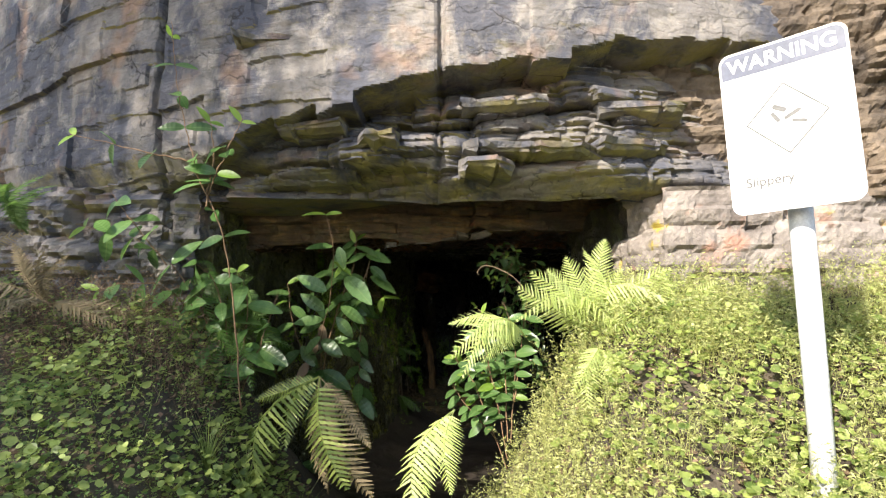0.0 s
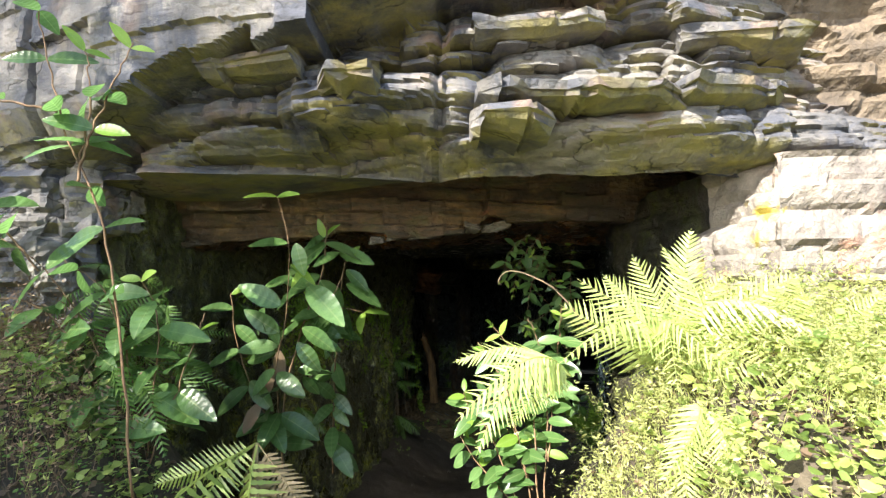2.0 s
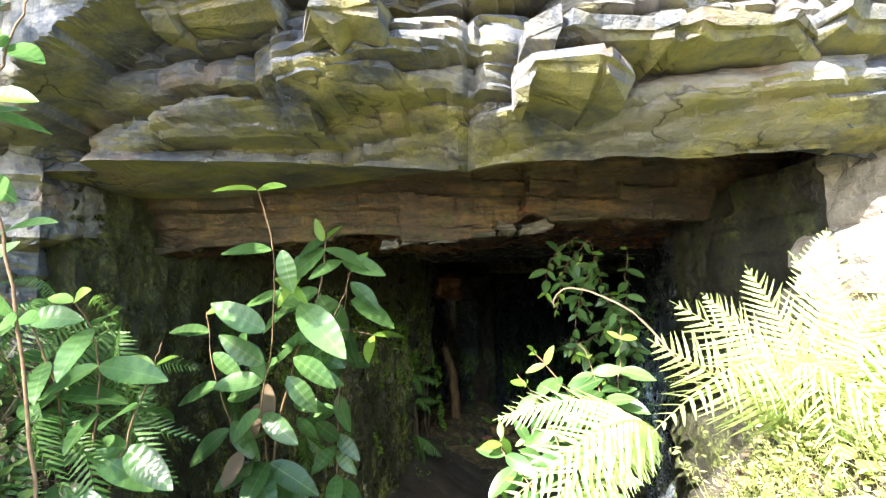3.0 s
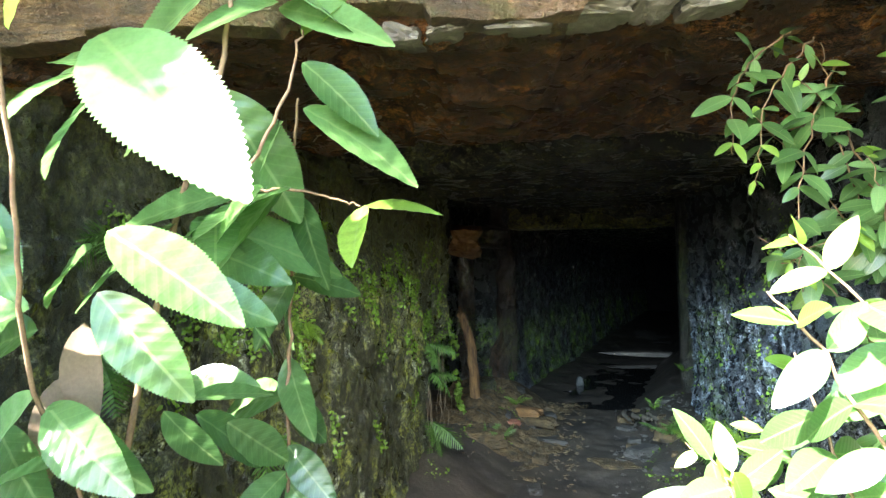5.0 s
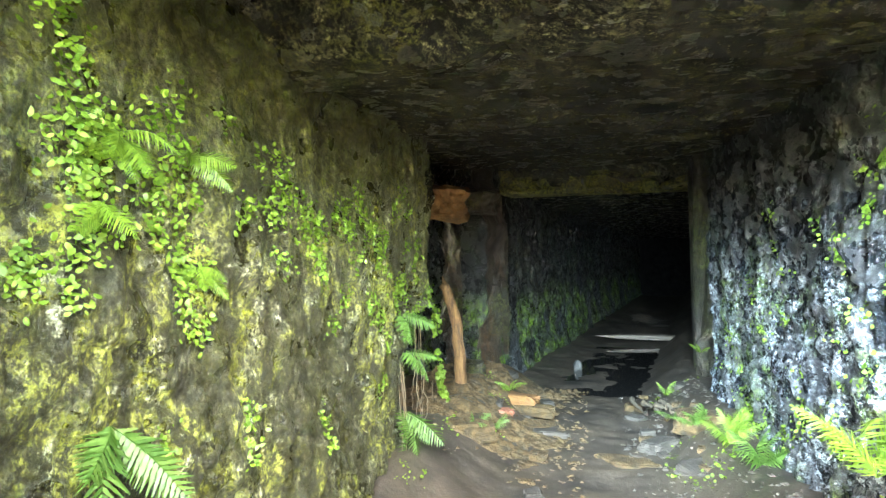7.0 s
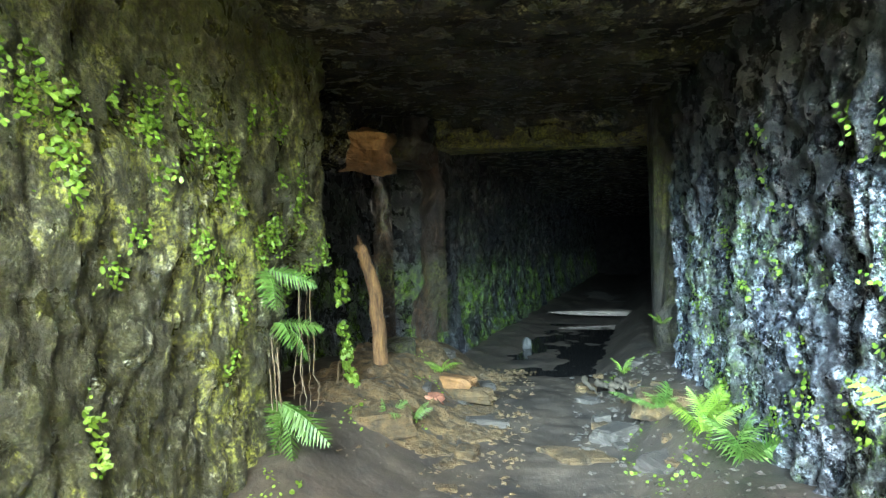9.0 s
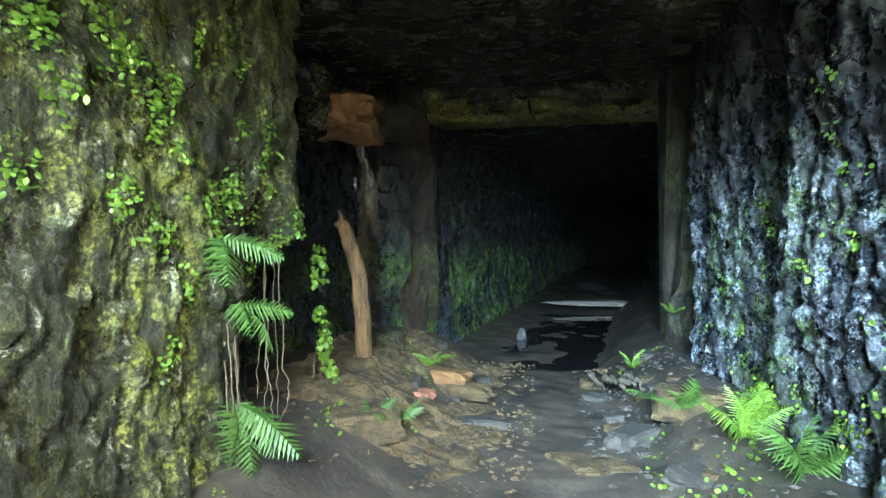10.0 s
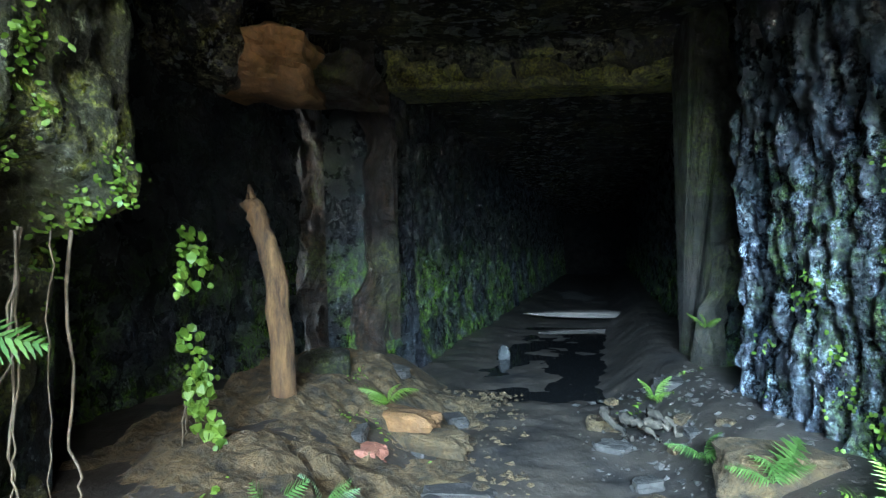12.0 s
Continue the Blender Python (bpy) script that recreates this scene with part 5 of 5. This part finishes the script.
def plate(name, pts, y0, y1, material):
    n = len(pts)
    verts = [(x, y0, z) for x, z in pts] + [(x, y1, z) for x, z in pts]
    faces = [tuple(range(n)), tuple(range(2 * n - 1, n - 1, -1))] + [(k, n + k, n + (k + 1) % n, (k + 1) % n) for k in range(n)]
    return mesh_of(name, verts, faces, material)


def word(text, size, material):
    c = bpy.data.curves.new("word", "FONT")
    c.body, c.size, c.align_x, c.align_y, c.extrude = text, size, "CENTER", "CENTER", 0.0004
    c.offset = size * 0.018
    ob = bpy.data.objects.new("word", c)
    scene.collection.objects.link(ob)
    me = bpy.data.meshes.new_from_object(ob.evaluated_get(bpy.context.evaluated_depsgraph_get()))
    bpy.data.objects.remove(ob)
    me.materials.clear()
    me.materials.append(material)
    return me


sign = thing("warning_sign", "sun-bleached white warning sign on a steel post", "sign", (1.31, 2.08, 0.80))
SM = pose(-0.062, -0.04, 1.32, 0, -3.2, -43)
panel = part("panel", plate("panel", rounded(SW, SH, 0.04), 0, 0.003, PAINT), sign, "bleached white sheet", SM)
band = [p for p in rounded(SW - 0.016, SH - 0.016, 0.034) if p[1] > 0.2]
band = [(SW / 2 - 0.008, 0.215)] + band + [(-SW / 2 + 0.008, 0.215)]
part("header_band", plate("header_band", band, -0.0012, 0.0, BAND), panel, "faded blue-grey band")
part("lettering", word("WARNING", 0.074, PAINT), panel, "white capital letters", pose(0, -0.0025, 0.258, 90, 0, 0))
part("lettering", word("Slippery", 0.05, INK), panel, "faded grey letters", pose(-0.075, -0.001, -0.20, 90, 0, 0))
dia = [(0.0, 0.155), (-0.135, 0.02), (0.0, -0.115), (0.135, 0.02)]
dn = [(0.0, 0.147), (-0.127, 0.02), (0.0, -0.107), (0.127, 0.02)]
dv = [(x, -0.001, z) for x, z in dia + dn]
part("diamond", mesh_of("diamond", dv, [(k, (k + 1) % 4, 4 + (k + 1) % 4, 4 + k) for k in range(4)], INK), panel, "faded diamond outline")
for x, z, w, h, a in ((-0.02, 0.06, 0.05, 0.018, 30), (0.02, 0.03, 0.06, 0.014, -25), (-0.035, 0.03, 0.045, 0.014, 60), (0.04, 0.0, 0.05, 0.012, 15)):
    part("symbol_bar", plate("symbol_bar", rounded(w, h, h * 0.45, 4), -0.0012, 0.0, INK), panel, "", pose(x, 0, z, 0, a, 0))
part("post", tube_mesh("post", [(0.085, 0.05, -0.45), (0.045, 0.05, 0.6), (0.0, 0.045, 1.6)], 0.042, 0.042, ZINC, 20), sign, "galvanised steel pipe")
for z in (-0.18, 0.2):
    part("bracket", plate("bracket", rounded(0.11, 0.03, 0.006, 3), 0.003, 0.012, ZINC), sign, "", SM @ pose(0, 0, z))

# ---- inside the tunnel: rocks, timber, plants ----
def rock(label, at, size, seed, material=STONE, turn=0.0, group="loose stones"):
    ob = thing("stone", label, "stone", me=stone_mesh("stone", size, seed, material), group=group)
    ob.matrix_basis = pose(*at, rng.uniform(-6, 6), rng.uniform(-6, 6), turn)
    return ob


rock("flat brown stone half sunk in the mud", (-0.14, 8.45, -0.16), (0.42, 0.30, 0.16), 1, EARTH, 20)
rock("broken ochre slab lying in the rubble", (0.30, 9.75, -0.25), (0.64, 0.20, 0.13), 2, ORANGE, -38)
rock("broken ochre slab lying in the rubble", (0.48, 9.55, -0.30), (0.52, 0.17, 0.10), 3, EARTH, -42)
rock("red stone in the rubble", (0.12, 9.30, -0.27), (0.34, 0.15, 0.10), 4, plain_material("red_stone", (0.20, 0.07, 0.04), (0.38, 0.16, 0.10), 6), -30)
rock("ochre stone in the rubble", (0.0, 9.62, -0.20), (0.30, 0.22, 0.16), 5, EARTH, 15)
rock("flat grey stone in the path", (0.60, 9.05, -0.38), (0.32, 0.16, 0.07), 6, STONE, -10)
rock("grey slab at the side of the path", (1.08, 8.35, -0.395), (0.40, 0.32, 0.09), 7, EARTH, 10)
rock("grey slab at the side of the path", (1.38, 8.62, -0.34), (0.30, 0.20, 0.09), 8, STONE, 35)
rock("brown stone under the wet wall", (1.72, 8.62, -0.16), (0.40, 0.25, 0.16), 9, EARTH, -20)
rock("dark angular stone at the path's edge", (1.50, 8.0, -0.30), (0.34, 0.26, 0.09), 12, STONE, 15)
upright = rock("small upright pale stone by the water", (1.52, 12.3, -0.39), (0.11, 0.09, 0.15), 13, plain_material("pale_stone", (0.04, 0.04, 0.04), (0.09, 0.09, 0.085), 8))
for w in upright.data.vertices:      # it narrows to a blunt point
    k = 1 - 0.5 * float(step(0.0, 0.10, w.co.z))
    w.co.x, w.co.y = w.co.x * k, w.co.y * k
rock("mossy boulder at the foot of the jamb", (-0.06, 10.25, -0.12), (0.30, 0.28, 0.32), 14, JAMB)
rock("stone at the foot of the rock jamb", (2.15, 10.1, -0.24), (0.26, 0.18, 0.14), 15, STONE)
for k in range(26):
    u, v = rng.uniform(7.4, 10.6), rng.choice([rng.uniform(-2.2, -1.5), rng.uniform(-0.9, -0.35)])
    p = uv(u, v, float(floor_z(u)) + 0.30 * float(step(-1.75, -2.4, v)) + 0.26 * float(step(-0.75, -0.2, v)) + 0.01)
    s = rng.uniform(0.05, 0.14)
    rock("small stone lying in the mud", tuple(map(float, p)), (s * 1.4, s, s * 0.6), 30 + k, EARTH if rng.random() < 0.6 else STONE, rng.uniform(0, 180), "small stones")
def gravel(name, label, count, u0, u1, v0, v1, size, material, dense=0.0):
    """Loose bits of broken rock, too many to count, in one mesh."""
    u, v = rng.uniform(u0, u1, count), rng.uniform(v0, v1, count)
    keep = fbm(u * 1.8, v * 1.8, 91) > dense + rng.normal(0, 0.25, count)
    u, v = u[keep], v[keep]
    n = len(u)
    z = floor_z(u) + 0.30 * step(-1.75, -2.4, v) * step(5.0, 7.6, u) * step(11.0, 9.6, u) + 0.26 * step(-0.75, -0.2, v) + 0.035 * fbm(u * 2.2, v * 2.2, 81)
    C = uv(u, v, z)
    r = (size[0] + (size[1] - size[0]) * rng.random(n) ** 3)[:, None, None]
    base = np.array([(1, 0, 0), (0, 1, 0), (-1, 0, 0), (0, -1, 0), (0.3, 0.3, 0.7), (-0.3, -0.3, 0.6), (0, 0, -0.6)], float)
    a = rng.uniform(0, 6.283, n)
    R = np.stack([np.stack([np.cos(a), -np.sin(a)], -1), np.stack([np.sin(a), np.cos(a)], -1)], 1)
    q = base[None] * (1 + rng.normal(0, 0.25, (n, 7, 3))) * r * np.array((1.3, 0.85, 0.75))
    q[..., :2] = np.einsum("nij,nkj->nki", R, q[..., :2])
    tri = np.array([(0, 1, 4), (1, 2, 4), (2, 5, 4), (2, 3, 5), (3, 0, 5), (0, 4, 5), (1, 0, 6), (2, 1, 6), (3, 2, 6), (0, 3, 6)])
    faces = (np.arange(n)[:, None, None] * 7 + tri[None]).reshape(-1, 3)
    return thing(name, label, "gravel", me=mesh_of(name, (C[:, None] + q).reshape(-1, 3), faces, material), kind="stuff")


U, V = np.meshgrid(np.arange(7.7, 11.0, 0.03), np.arange(-2.9, -1.15, 0.03), indexing="ij")
hump = step(7.7, 8.4, U) * step(11.0, 10.2, U) * step(-1.15, -1.9, V)
mz = floor_z(U) + 0.30 * step(-1.75, -2.4, V) - 0.06 + hump * (0.08 + 0.08 * fbm(U * 2.4, V * 2.4, 95) + 0.06 * fbm(U * 9, V * 9, 96, 5, 0.7) + 0.03 * cell(U * 5 + fbm(V * 4, U, 2), V * 7 + fbm(U * 4, V, 3), 4))
slab("earth_mound", uv(U, V, mz), (0, 0, -0.3), EARTH, "ochre earth and rock heaped before the side recess", "earth mound", smooth=False)
gravel("rubble", "ochre earth and broken rock heaped at the recess", 4200, 7.6, 10.8, -2.55, -1.3, (0.004, 0.030), EARTH, -0.1)
gravel("rubble", "grey gravel along the foot of the wet wall", 1500, 6.5, 10.6, -1.0, -0.15, (0.005, 0.03), STONE, -0.1)
gravel("gravel", "small stones pressed into the mud floor", 400, 5.5, 10.8, -2.0, -0.5, (0.005, 0.02), SOIL, 0.0)
for size, (u, v, z), turn, seed, m in (((0.56, 0.8, 0.34), (9.80, -2.84, 1.74), -8, 25, ORANGE), ((0.52, 0.7, 0.26), (10.25, -2.60, 1.80), -14, 23, OCHRE_JAMB), ((0.5, 0.7, 0.5), (9.5, -3.15, 1.85), 10, 25, ROOF)):
    header = thing("overhanging_rock", "ochre stained sandstone block jutting over the recess", "rock", me=stone_mesh("overhanging_rock", size, seed, m, 9, 0.30), group="rocks over the recess")
    header.matrix_basis = pose(*map(float, uv(u, v, z)), 3, 6, turn)
bpost = (uv(9.1, -2.44, -0.15), uv(9.1, -2.47, 0.45), uv(9.1, -2.54, 0.75), uv(9.1, -2.60, 0.90))
post = thing("timber_post", "old leaning rust-brown timber prop with a broken top", "post", tuple(map(float, bpost[0])))
part("shaft", tube_mesh("shaft", [Vector(p) - Vector(bpost[0]) for p in bend([tuple(map(float, p)) for p in bpost], 8, 0.02)], 0.06, 0.042, TIMBER, 12), post)
part("splinter", tube_mesh("splinter", [Vector(uv(9.1, -2.585, 0.85)) - Vector(bpost[0]), Vector(uv(9.12, -2.62, 0.98)) - Vector(bpost[0])], 0.035, 0.008, TIMBER, 6), post)
plank = thing("plank", "pale bleached plank lying across the wet floor", "plank", me=stone_mesh("plank", (1.7, 0.30, 0.09), 22, PALE_WOOD, 6, 0.28))
for w in plank.data.vertices:      # worn thin towards its ends
    k = max(0.12, 1 - abs(w.co.x / 0.95) ** 2.2)
    w.co.y, w.co.z = w.co.y * k, w.co.z * k
plank.matrix_basis = pose(3.3, 14.85, -0.33, 0, 1, -4)
for k, (x, y) in enumerate(((1.60, 9.65), (1.68, 9.55), (1.52, 9.75), (1.75, 9.7))):
    a, p0 = rng.uniform(3.6, 5.6), Vector((x, y, -0.26))
    pts = [p0, p0 + Vector((0.12 * math.cos(a), 0.12 * math.sin(a), 0.0)), p0 + Vector((0.24 * math.cos(a + 0.4), 0.24 * math.sin(a + 0.4), -0.08))]
    ob = thing("root", "dark gnarled root crossing the mud", "root", me=tube_mesh("root", bend([tuple(p) for p in pts], 6, 0.03), 0.028, 0.012, SOIL, 7), group="roots on the floor")

# the puddle
WATER, wnt, wb = mat("still_water", 0.03, spec=0.5)
wb.inputs["Base Color"].default_value = (0.012, 0.012, 0.012, 1)
bump(wnt, wb, [(noise_tex(wnt, coords(wnt), 6, 3), 0.03, 0.01)])
pool = [(10.0, -2.6), (10.0, 0.2), (14.6, 0.2), (14.6, -2.6)]
thing("puddle", "still dark water lying in the tunnel floor", "water", kind="structure",
      me=mesh_of("puddle", [tuple(map(float, uv(u, v, -0.452))) for u, v in pool], [(0, 1, 2, 3)], WATER))

# plants on the walls: small leaves in patches, and single ferns
def wall_patch(count, centres, wall):
    v, side = wall[0], wall[1]
    P, N = [], []
    for u, z, ru, rz, w in centres:
        k = max(3, int(16 * w))
        cu, cz = u + ru * rng.normal(0, 0.6, k), z + rz * rng.normal(0, 0.6, k)
        pick = rng.integers(0, k, int(count * w))
        n = len(pick)
        uu, zz = cu[pick] + rng.normal(0, 0.030, n), cz[pick] + rng.normal(0, 0.034, n)
        out = 0.006 + 0.035 * rng.random(n)
        P.append(uv(uu, wall_face(uu, zz, *wall) + side * out, zz))
        N.append(np.stack([side * VX + rng.normal(0, 0.5, n) - 0.4 * UX, side * VY + rng.normal(0, 0.5, n) - 0.4 * UY, rng.normal(0.5, 0.4, n)], -1))
    return np.concatenate(P), np.concatenate(N)


P, N = wall_patch(560, [(5.0, 1.4, 0.16, 0.22, 1), (5.3, 1.38, 0.2, 0.2, 1), (4.95, 1.18, 0.12, 0.12, 0.5), (5.41, 1.04, 0.1, 0.16, 0.5), (5.93, 1.38, 0.3, 0.18, 1), (4.9, 1.7, 0.12, 0.2, 0.4), (6.4, 1.2, 0.5, 0.12, 0.8), (4.5, 1.3, 0.2, 0.3, 0.4),
                        (7.0, 0.95, 0.5, 0.25, 1), (7.4, 1.2, 0.3, 0.4, 0.7), (6.6, 1.45, 0.5, 0.15, 0.5), (6.2, 0.6, 0.9, 0.5, 0.5), (7.9, 0.6, 0.08, 0.5, 0.5)], LEFT)
scatter_leaves("wall_plants", "bright green small-leaved plants on the mossy wall", P, N, rng.uniform(0.003, 0.009, len(P)), MOSSLEAF, 6, long=1.4)
P, N = wall_patch(320, [(6.4, 1.5, 0.3, 0.25, 0.5), (6.7, 0.7, 0.3, 0.5, 0.5), (7.4, 0.4, 0.6, 0.5, 0.9), (8.2, 0.9, 0.7, 0.4, 0.6), (8.0, 0.0, 0.5, 0.15, 0.9), (9.0, 0.2, 0.5, 0.5, 0.7), (7.2, 1.3, 0.8, 0.3, 0.5)], RIGHT)
scatter_leaves("wall_plants", "sparse small leaves on the dark wet wall", P, N, rng.uniform(0.004, 0.012, len(P)), MOSSLEAF, 6)
P, N = wall_patch(300, [(8.4, 0.62, 0.1, 0.14, 0.25), (8.4, 0.35, 0.1, 0.2, 0.25), (8.42, 0.1, 0.08, 0.2, 0.2)], (-2.46, 1, 0.02, 0.0))
scatter_leaves("wall_plants", "yellow-green leaves trailing by the recess", P, N, rng.uniform(0.008, 0.022, len(P)), MOSSLEAF, 6)
n = 2600
uu, vv2 = rng.uniform(6.8, 10.4, n), np.where(rng.random(n) < 0.5, rng.uniform(-2.35, -1.7, n), rng.uniform(-0.75, -0.2, n))
keep = fbm(uu * 2, vv2 * 2, 77) > 0.15
uu, vv2 = uu[keep], vv2[keep]
P = uv(uu, vv2, floor_z(uu) + 0.30 * step(-1.75, -2.4, vv2) + 0.26 * step(-0.75, -0.2, vv2) + 0.03 * rng.random(len(uu)))
scatter_leaves("floor_plants", "small green seedlings on the damp floor edges", P, np.stack([rng.normal(0, 0.4, len(uu)), rng.normal(-0.3, 0.4, len(uu)), np.ones(len(uu))], -1), rng.uniform(0.005, 0.014, len(uu)), MOSSLEAF, 6)


def wall_fern(label, u, v, z, out, count, size, kind="wide", drop=0.6, spread=0.8):
    """A fern rooted in a wall, its fronds hanging towards the mouth."""
    wall = LEFT if out > 0 else RIGHT
    r = uv(u, float(wall_face(np.array(u), np.array(z), *wall)) + 0.015 * out, z)
    tips = []
    for k in range(count):
        a = rng.uniform(-spread, spread)
        d = Vector((out * VX * 0.6 - UX * (0.3 + a), out * VY * 0.6 - UY * (0.3 + a), -drop + rng.uniform(-0.3, 0.5))).normalized() * size * rng.uniform(0.7, 1.1)
        tips.append(tuple(Vector(r) + d))
    return fern(label, tuple(map(float, r)), tips, kind, (out * 0.7, -0.6, 0.5), "ferns on the tunnel walls")


wall_fern("green fern hanging from the mossy wall", 7.22, -2.40, 0.80, 1, 3, 0.27)
wall_fern("green fern hanging from the mossy wall", 7.34, -2.40, 0.54, 1, 3, 0.26)
wall_fern("green fern hanging low on the mossy wall", 7.40, -2.38, 0.16, 1, 5, 0.32)
wall_fern("green fern hanging low on the mossy wall", 7.42, -2.38, -0.06, 1, 5, 0.30)
wall_fern("green fern hanging low on the mossy wall", 7.45, -2.38, -0.24, 1, 5, 0.26)
wall_fern("pale green fern low on the mossy wall", 5.12, -2.36, 0.70, 1, 6, 0.28)
wall_fern("bright green fern on the mossy wall", 5.1, -2.40, 1.48, 1, 6, 0.2, "bright")
wall_fern("bright green fern on the mossy wall", 5.35, -2.40, 1.46, 1, 5, 0.17, "bright")
wall_fern("bright green fern on the mossy wall", 5.45, -2.40, 1.12, 1, 4, 0.16, "bright")
wall_fern("bright green fern on the mossy wall", 5.0, -2.40, 1.28, 1, 4, 0.16, "bright")
wall_fern("green fern on the rock by the mouth", 4.3, -2.38, 1.5, 1, 4, 0.2)
wall_fern("green fern on the rock by the mouth", 4.25, -2.38, 1.15, 1, 4, 0.2)
wall_fern("bright green fern high on the wet wall", 6.4, -0.18, 1.60, -1, 4, 0.18, "bright")
for u, v, z, n, L, kind in ((8.20, -0.32, -0.16, 8, 0.28, "bright"), (7.80, -0.24, -0.16, 9, 0.30, "wide"), (6.10, -0.30, 0.40, 7, 0.34, "bright"), (8.6, -0.50, -0.14, 6, 0.2, "wide"), (10.1, -0.55, -0.26, 4, 0.16, "bright"), (9.0, -0.6, -0.2, 5, 0.16, "wide"),
                            (9.55, -2.05, -0.16, 4, 0.16, "bright"), (8.2, -2.15, -0.18, 5, 0.2, "wide"), (8.35, -2.0, -0.2, 5, 0.18, "wide"), (10.35, -0.18, 0.15, 4, 0.14, "bright")):
    r = tuple(map(float, uv(u, v, z)))
    fern("small green fern at the foot of the wall", r, fan(r, n, L, (150, 390), (15, 65) if L < 0.25 else (30, 80)), kind, (-0.1, -0.5, 1), "ferns at the wall's foot")
for k in range(9):
    u = rng.uniform(7.3, 7.58)
    z = 0.55 - 0.3 * rng.random()
    p = uv(u, float(wall_face(np.array(u), np.array(z), *LEFT)) + rng.uniform(0, 0.02), z)
    pts = [p, p + np.array((0.02, -0.02, -0.3)), p + np.array((rng.uniform(-0.03, 0.06), -0.03, -0.55 - 0.2 * rng.random()))]
    thing("hanging_root", "thin dry root hanging down the mossy wall", "root", me=tube_mesh("hanging_root", bend([tuple(map(float, q)) for q in pts], 6, 0.008), 0.004, 0.002, TWIG, 5), group="roots hanging on the wall")


for k in range(8):
    u, v, z = (rng.uniform(7.56, 7.74), rng.uniform(-2.44, -2.38), rng.uniform(0.25, 0.5)) if k < 5 else (rng.uniform(8.32, 8.44), rng.uniform(-2.54, -2.46), rng.uniform(-0.02, 0.06))
    p = uv(u, v, z)
    drop = min(0.62, z + 0.22) * rng.uniform(0.45, 1.0)
    pts = [p + np.array((-0.02, 0.05, 0.72 - z)) if k < 5 else p + np.array((0.0, 0.04, 0.10)), p, p + np.array((rng.uniform(-0.03, 0.03), -0.02, -0.5 * drop)), p + np.array((rng.uniform(-0.06, 0.04), -0.03, -drop))]
    thing("hanging_root", "thin tan root hanging before the undercut rock", "root", me=tube_mesh("hanging_root", bend([tuple(map(float, q)) for q in pts], 6, 0.018), rng.uniform(0.0025, 0.006), 0.0015, TWIG, 6), group="roots hanging on the wall")


# ---- trees behind the camera, whose crowns shade part of the cliff ----
def tree(label, foot, top, crown, seed):
    r2 = np.random.default_rng(seed)
    ob = thing("tree", label, "tree", foot, group="trees behind the path")
    foot, top = Vector(foot), Vector(top)
    part("trunk", tube_mesh("trunk", bend([(0, 0, -0.3), tuple((top - foot) * 0.5 + Vector((0.15, 0.1, 0))), tuple(top - foot)], 8, 0.05), 0.17, 0.06, STEM, 12), ob)
    leaves = []
    for cx, cy, cz, cr in crown:
        c = Vector((cx, cy, cz))
        s = foot + (top - foot) * r2.uniform(0.55, 0.95)
        part("limb", tube_mesh("limb", bend([tuple(s - foot), tuple((s + c) * 0.5 - foot + Vector((0, 0, 0.2))), tuple(c - foot)], 6, 0.05), 0.05, 0.015, STEM, 7), ob)
        n = int(1700 * cr * cr)
        q = r2.normal(0, 1, (n, 3))
        q = q / np.linalg.norm(q, axis=1)[:, None] * cr * r2.random((n, 1)) ** 0.45
        leaves.append(q + np.array(c - foot))
    L = np.concatenate(leaves)
    n = len(L)
    d = r2.normal(0, 1, (n, 3)) * (1, 1, 0.7) - (0, 0, 0.5)
    d /= np.linalg.norm(d, axis=1)[:, None]
    e = np.cross(d, r2.normal(0, 1, (n, 3)))
    e /= np.linalg.norm(e, axis=1)[:, None]
    s = r2.uniform(0.10, 0.19, n)[:, None]
    V4 = np.stack([L, L + d * s * 0.5 + e * s * 0.16, L + d * s, L + d * s * 0.5 - e * s * 0.16], 1).reshape(-1, 3)
    part("crown", mesh_of("crown", V4, np.arange(4 * n).reshape(n, 4), LEAF_FAR), ob)
    return ob


LEAF_FAR = leaf_material("tree_leaf", (0.04, 0.08, 0.02), (0.09, 0.14, 0.04), 0.5, 0.3)
tree("tall tree with an open leafy crown", (-8.0, -3.4, 0.3), (-6.6, -2.6, 7.0),
     [(-5.25, -2.14, 7.68, 0.95), (-6.25, -2.05, 7.82, 1.0), (-7.32, -2.28, 7.56, 1.0), (-5.92, -3.43, 6.58, 0.8), (-7.24, -3.32, 6.44, 0.9), (-8.28, -2.55, 7.51, 1.0), (-5.47, -1.66, 8.63, 0.8), (-6.34, -4.08, 6.09, 0.7), (-5.1, -1.72, 7.92, 0.7), (-5.96, -1.46, 8.44, 0.9), (-6.85, -1.51, 8.64, 0.9), (-8.0, -1.71, 8.47, 1.0), (-9.13, -2.25, 7.83, 1.0)], 5)
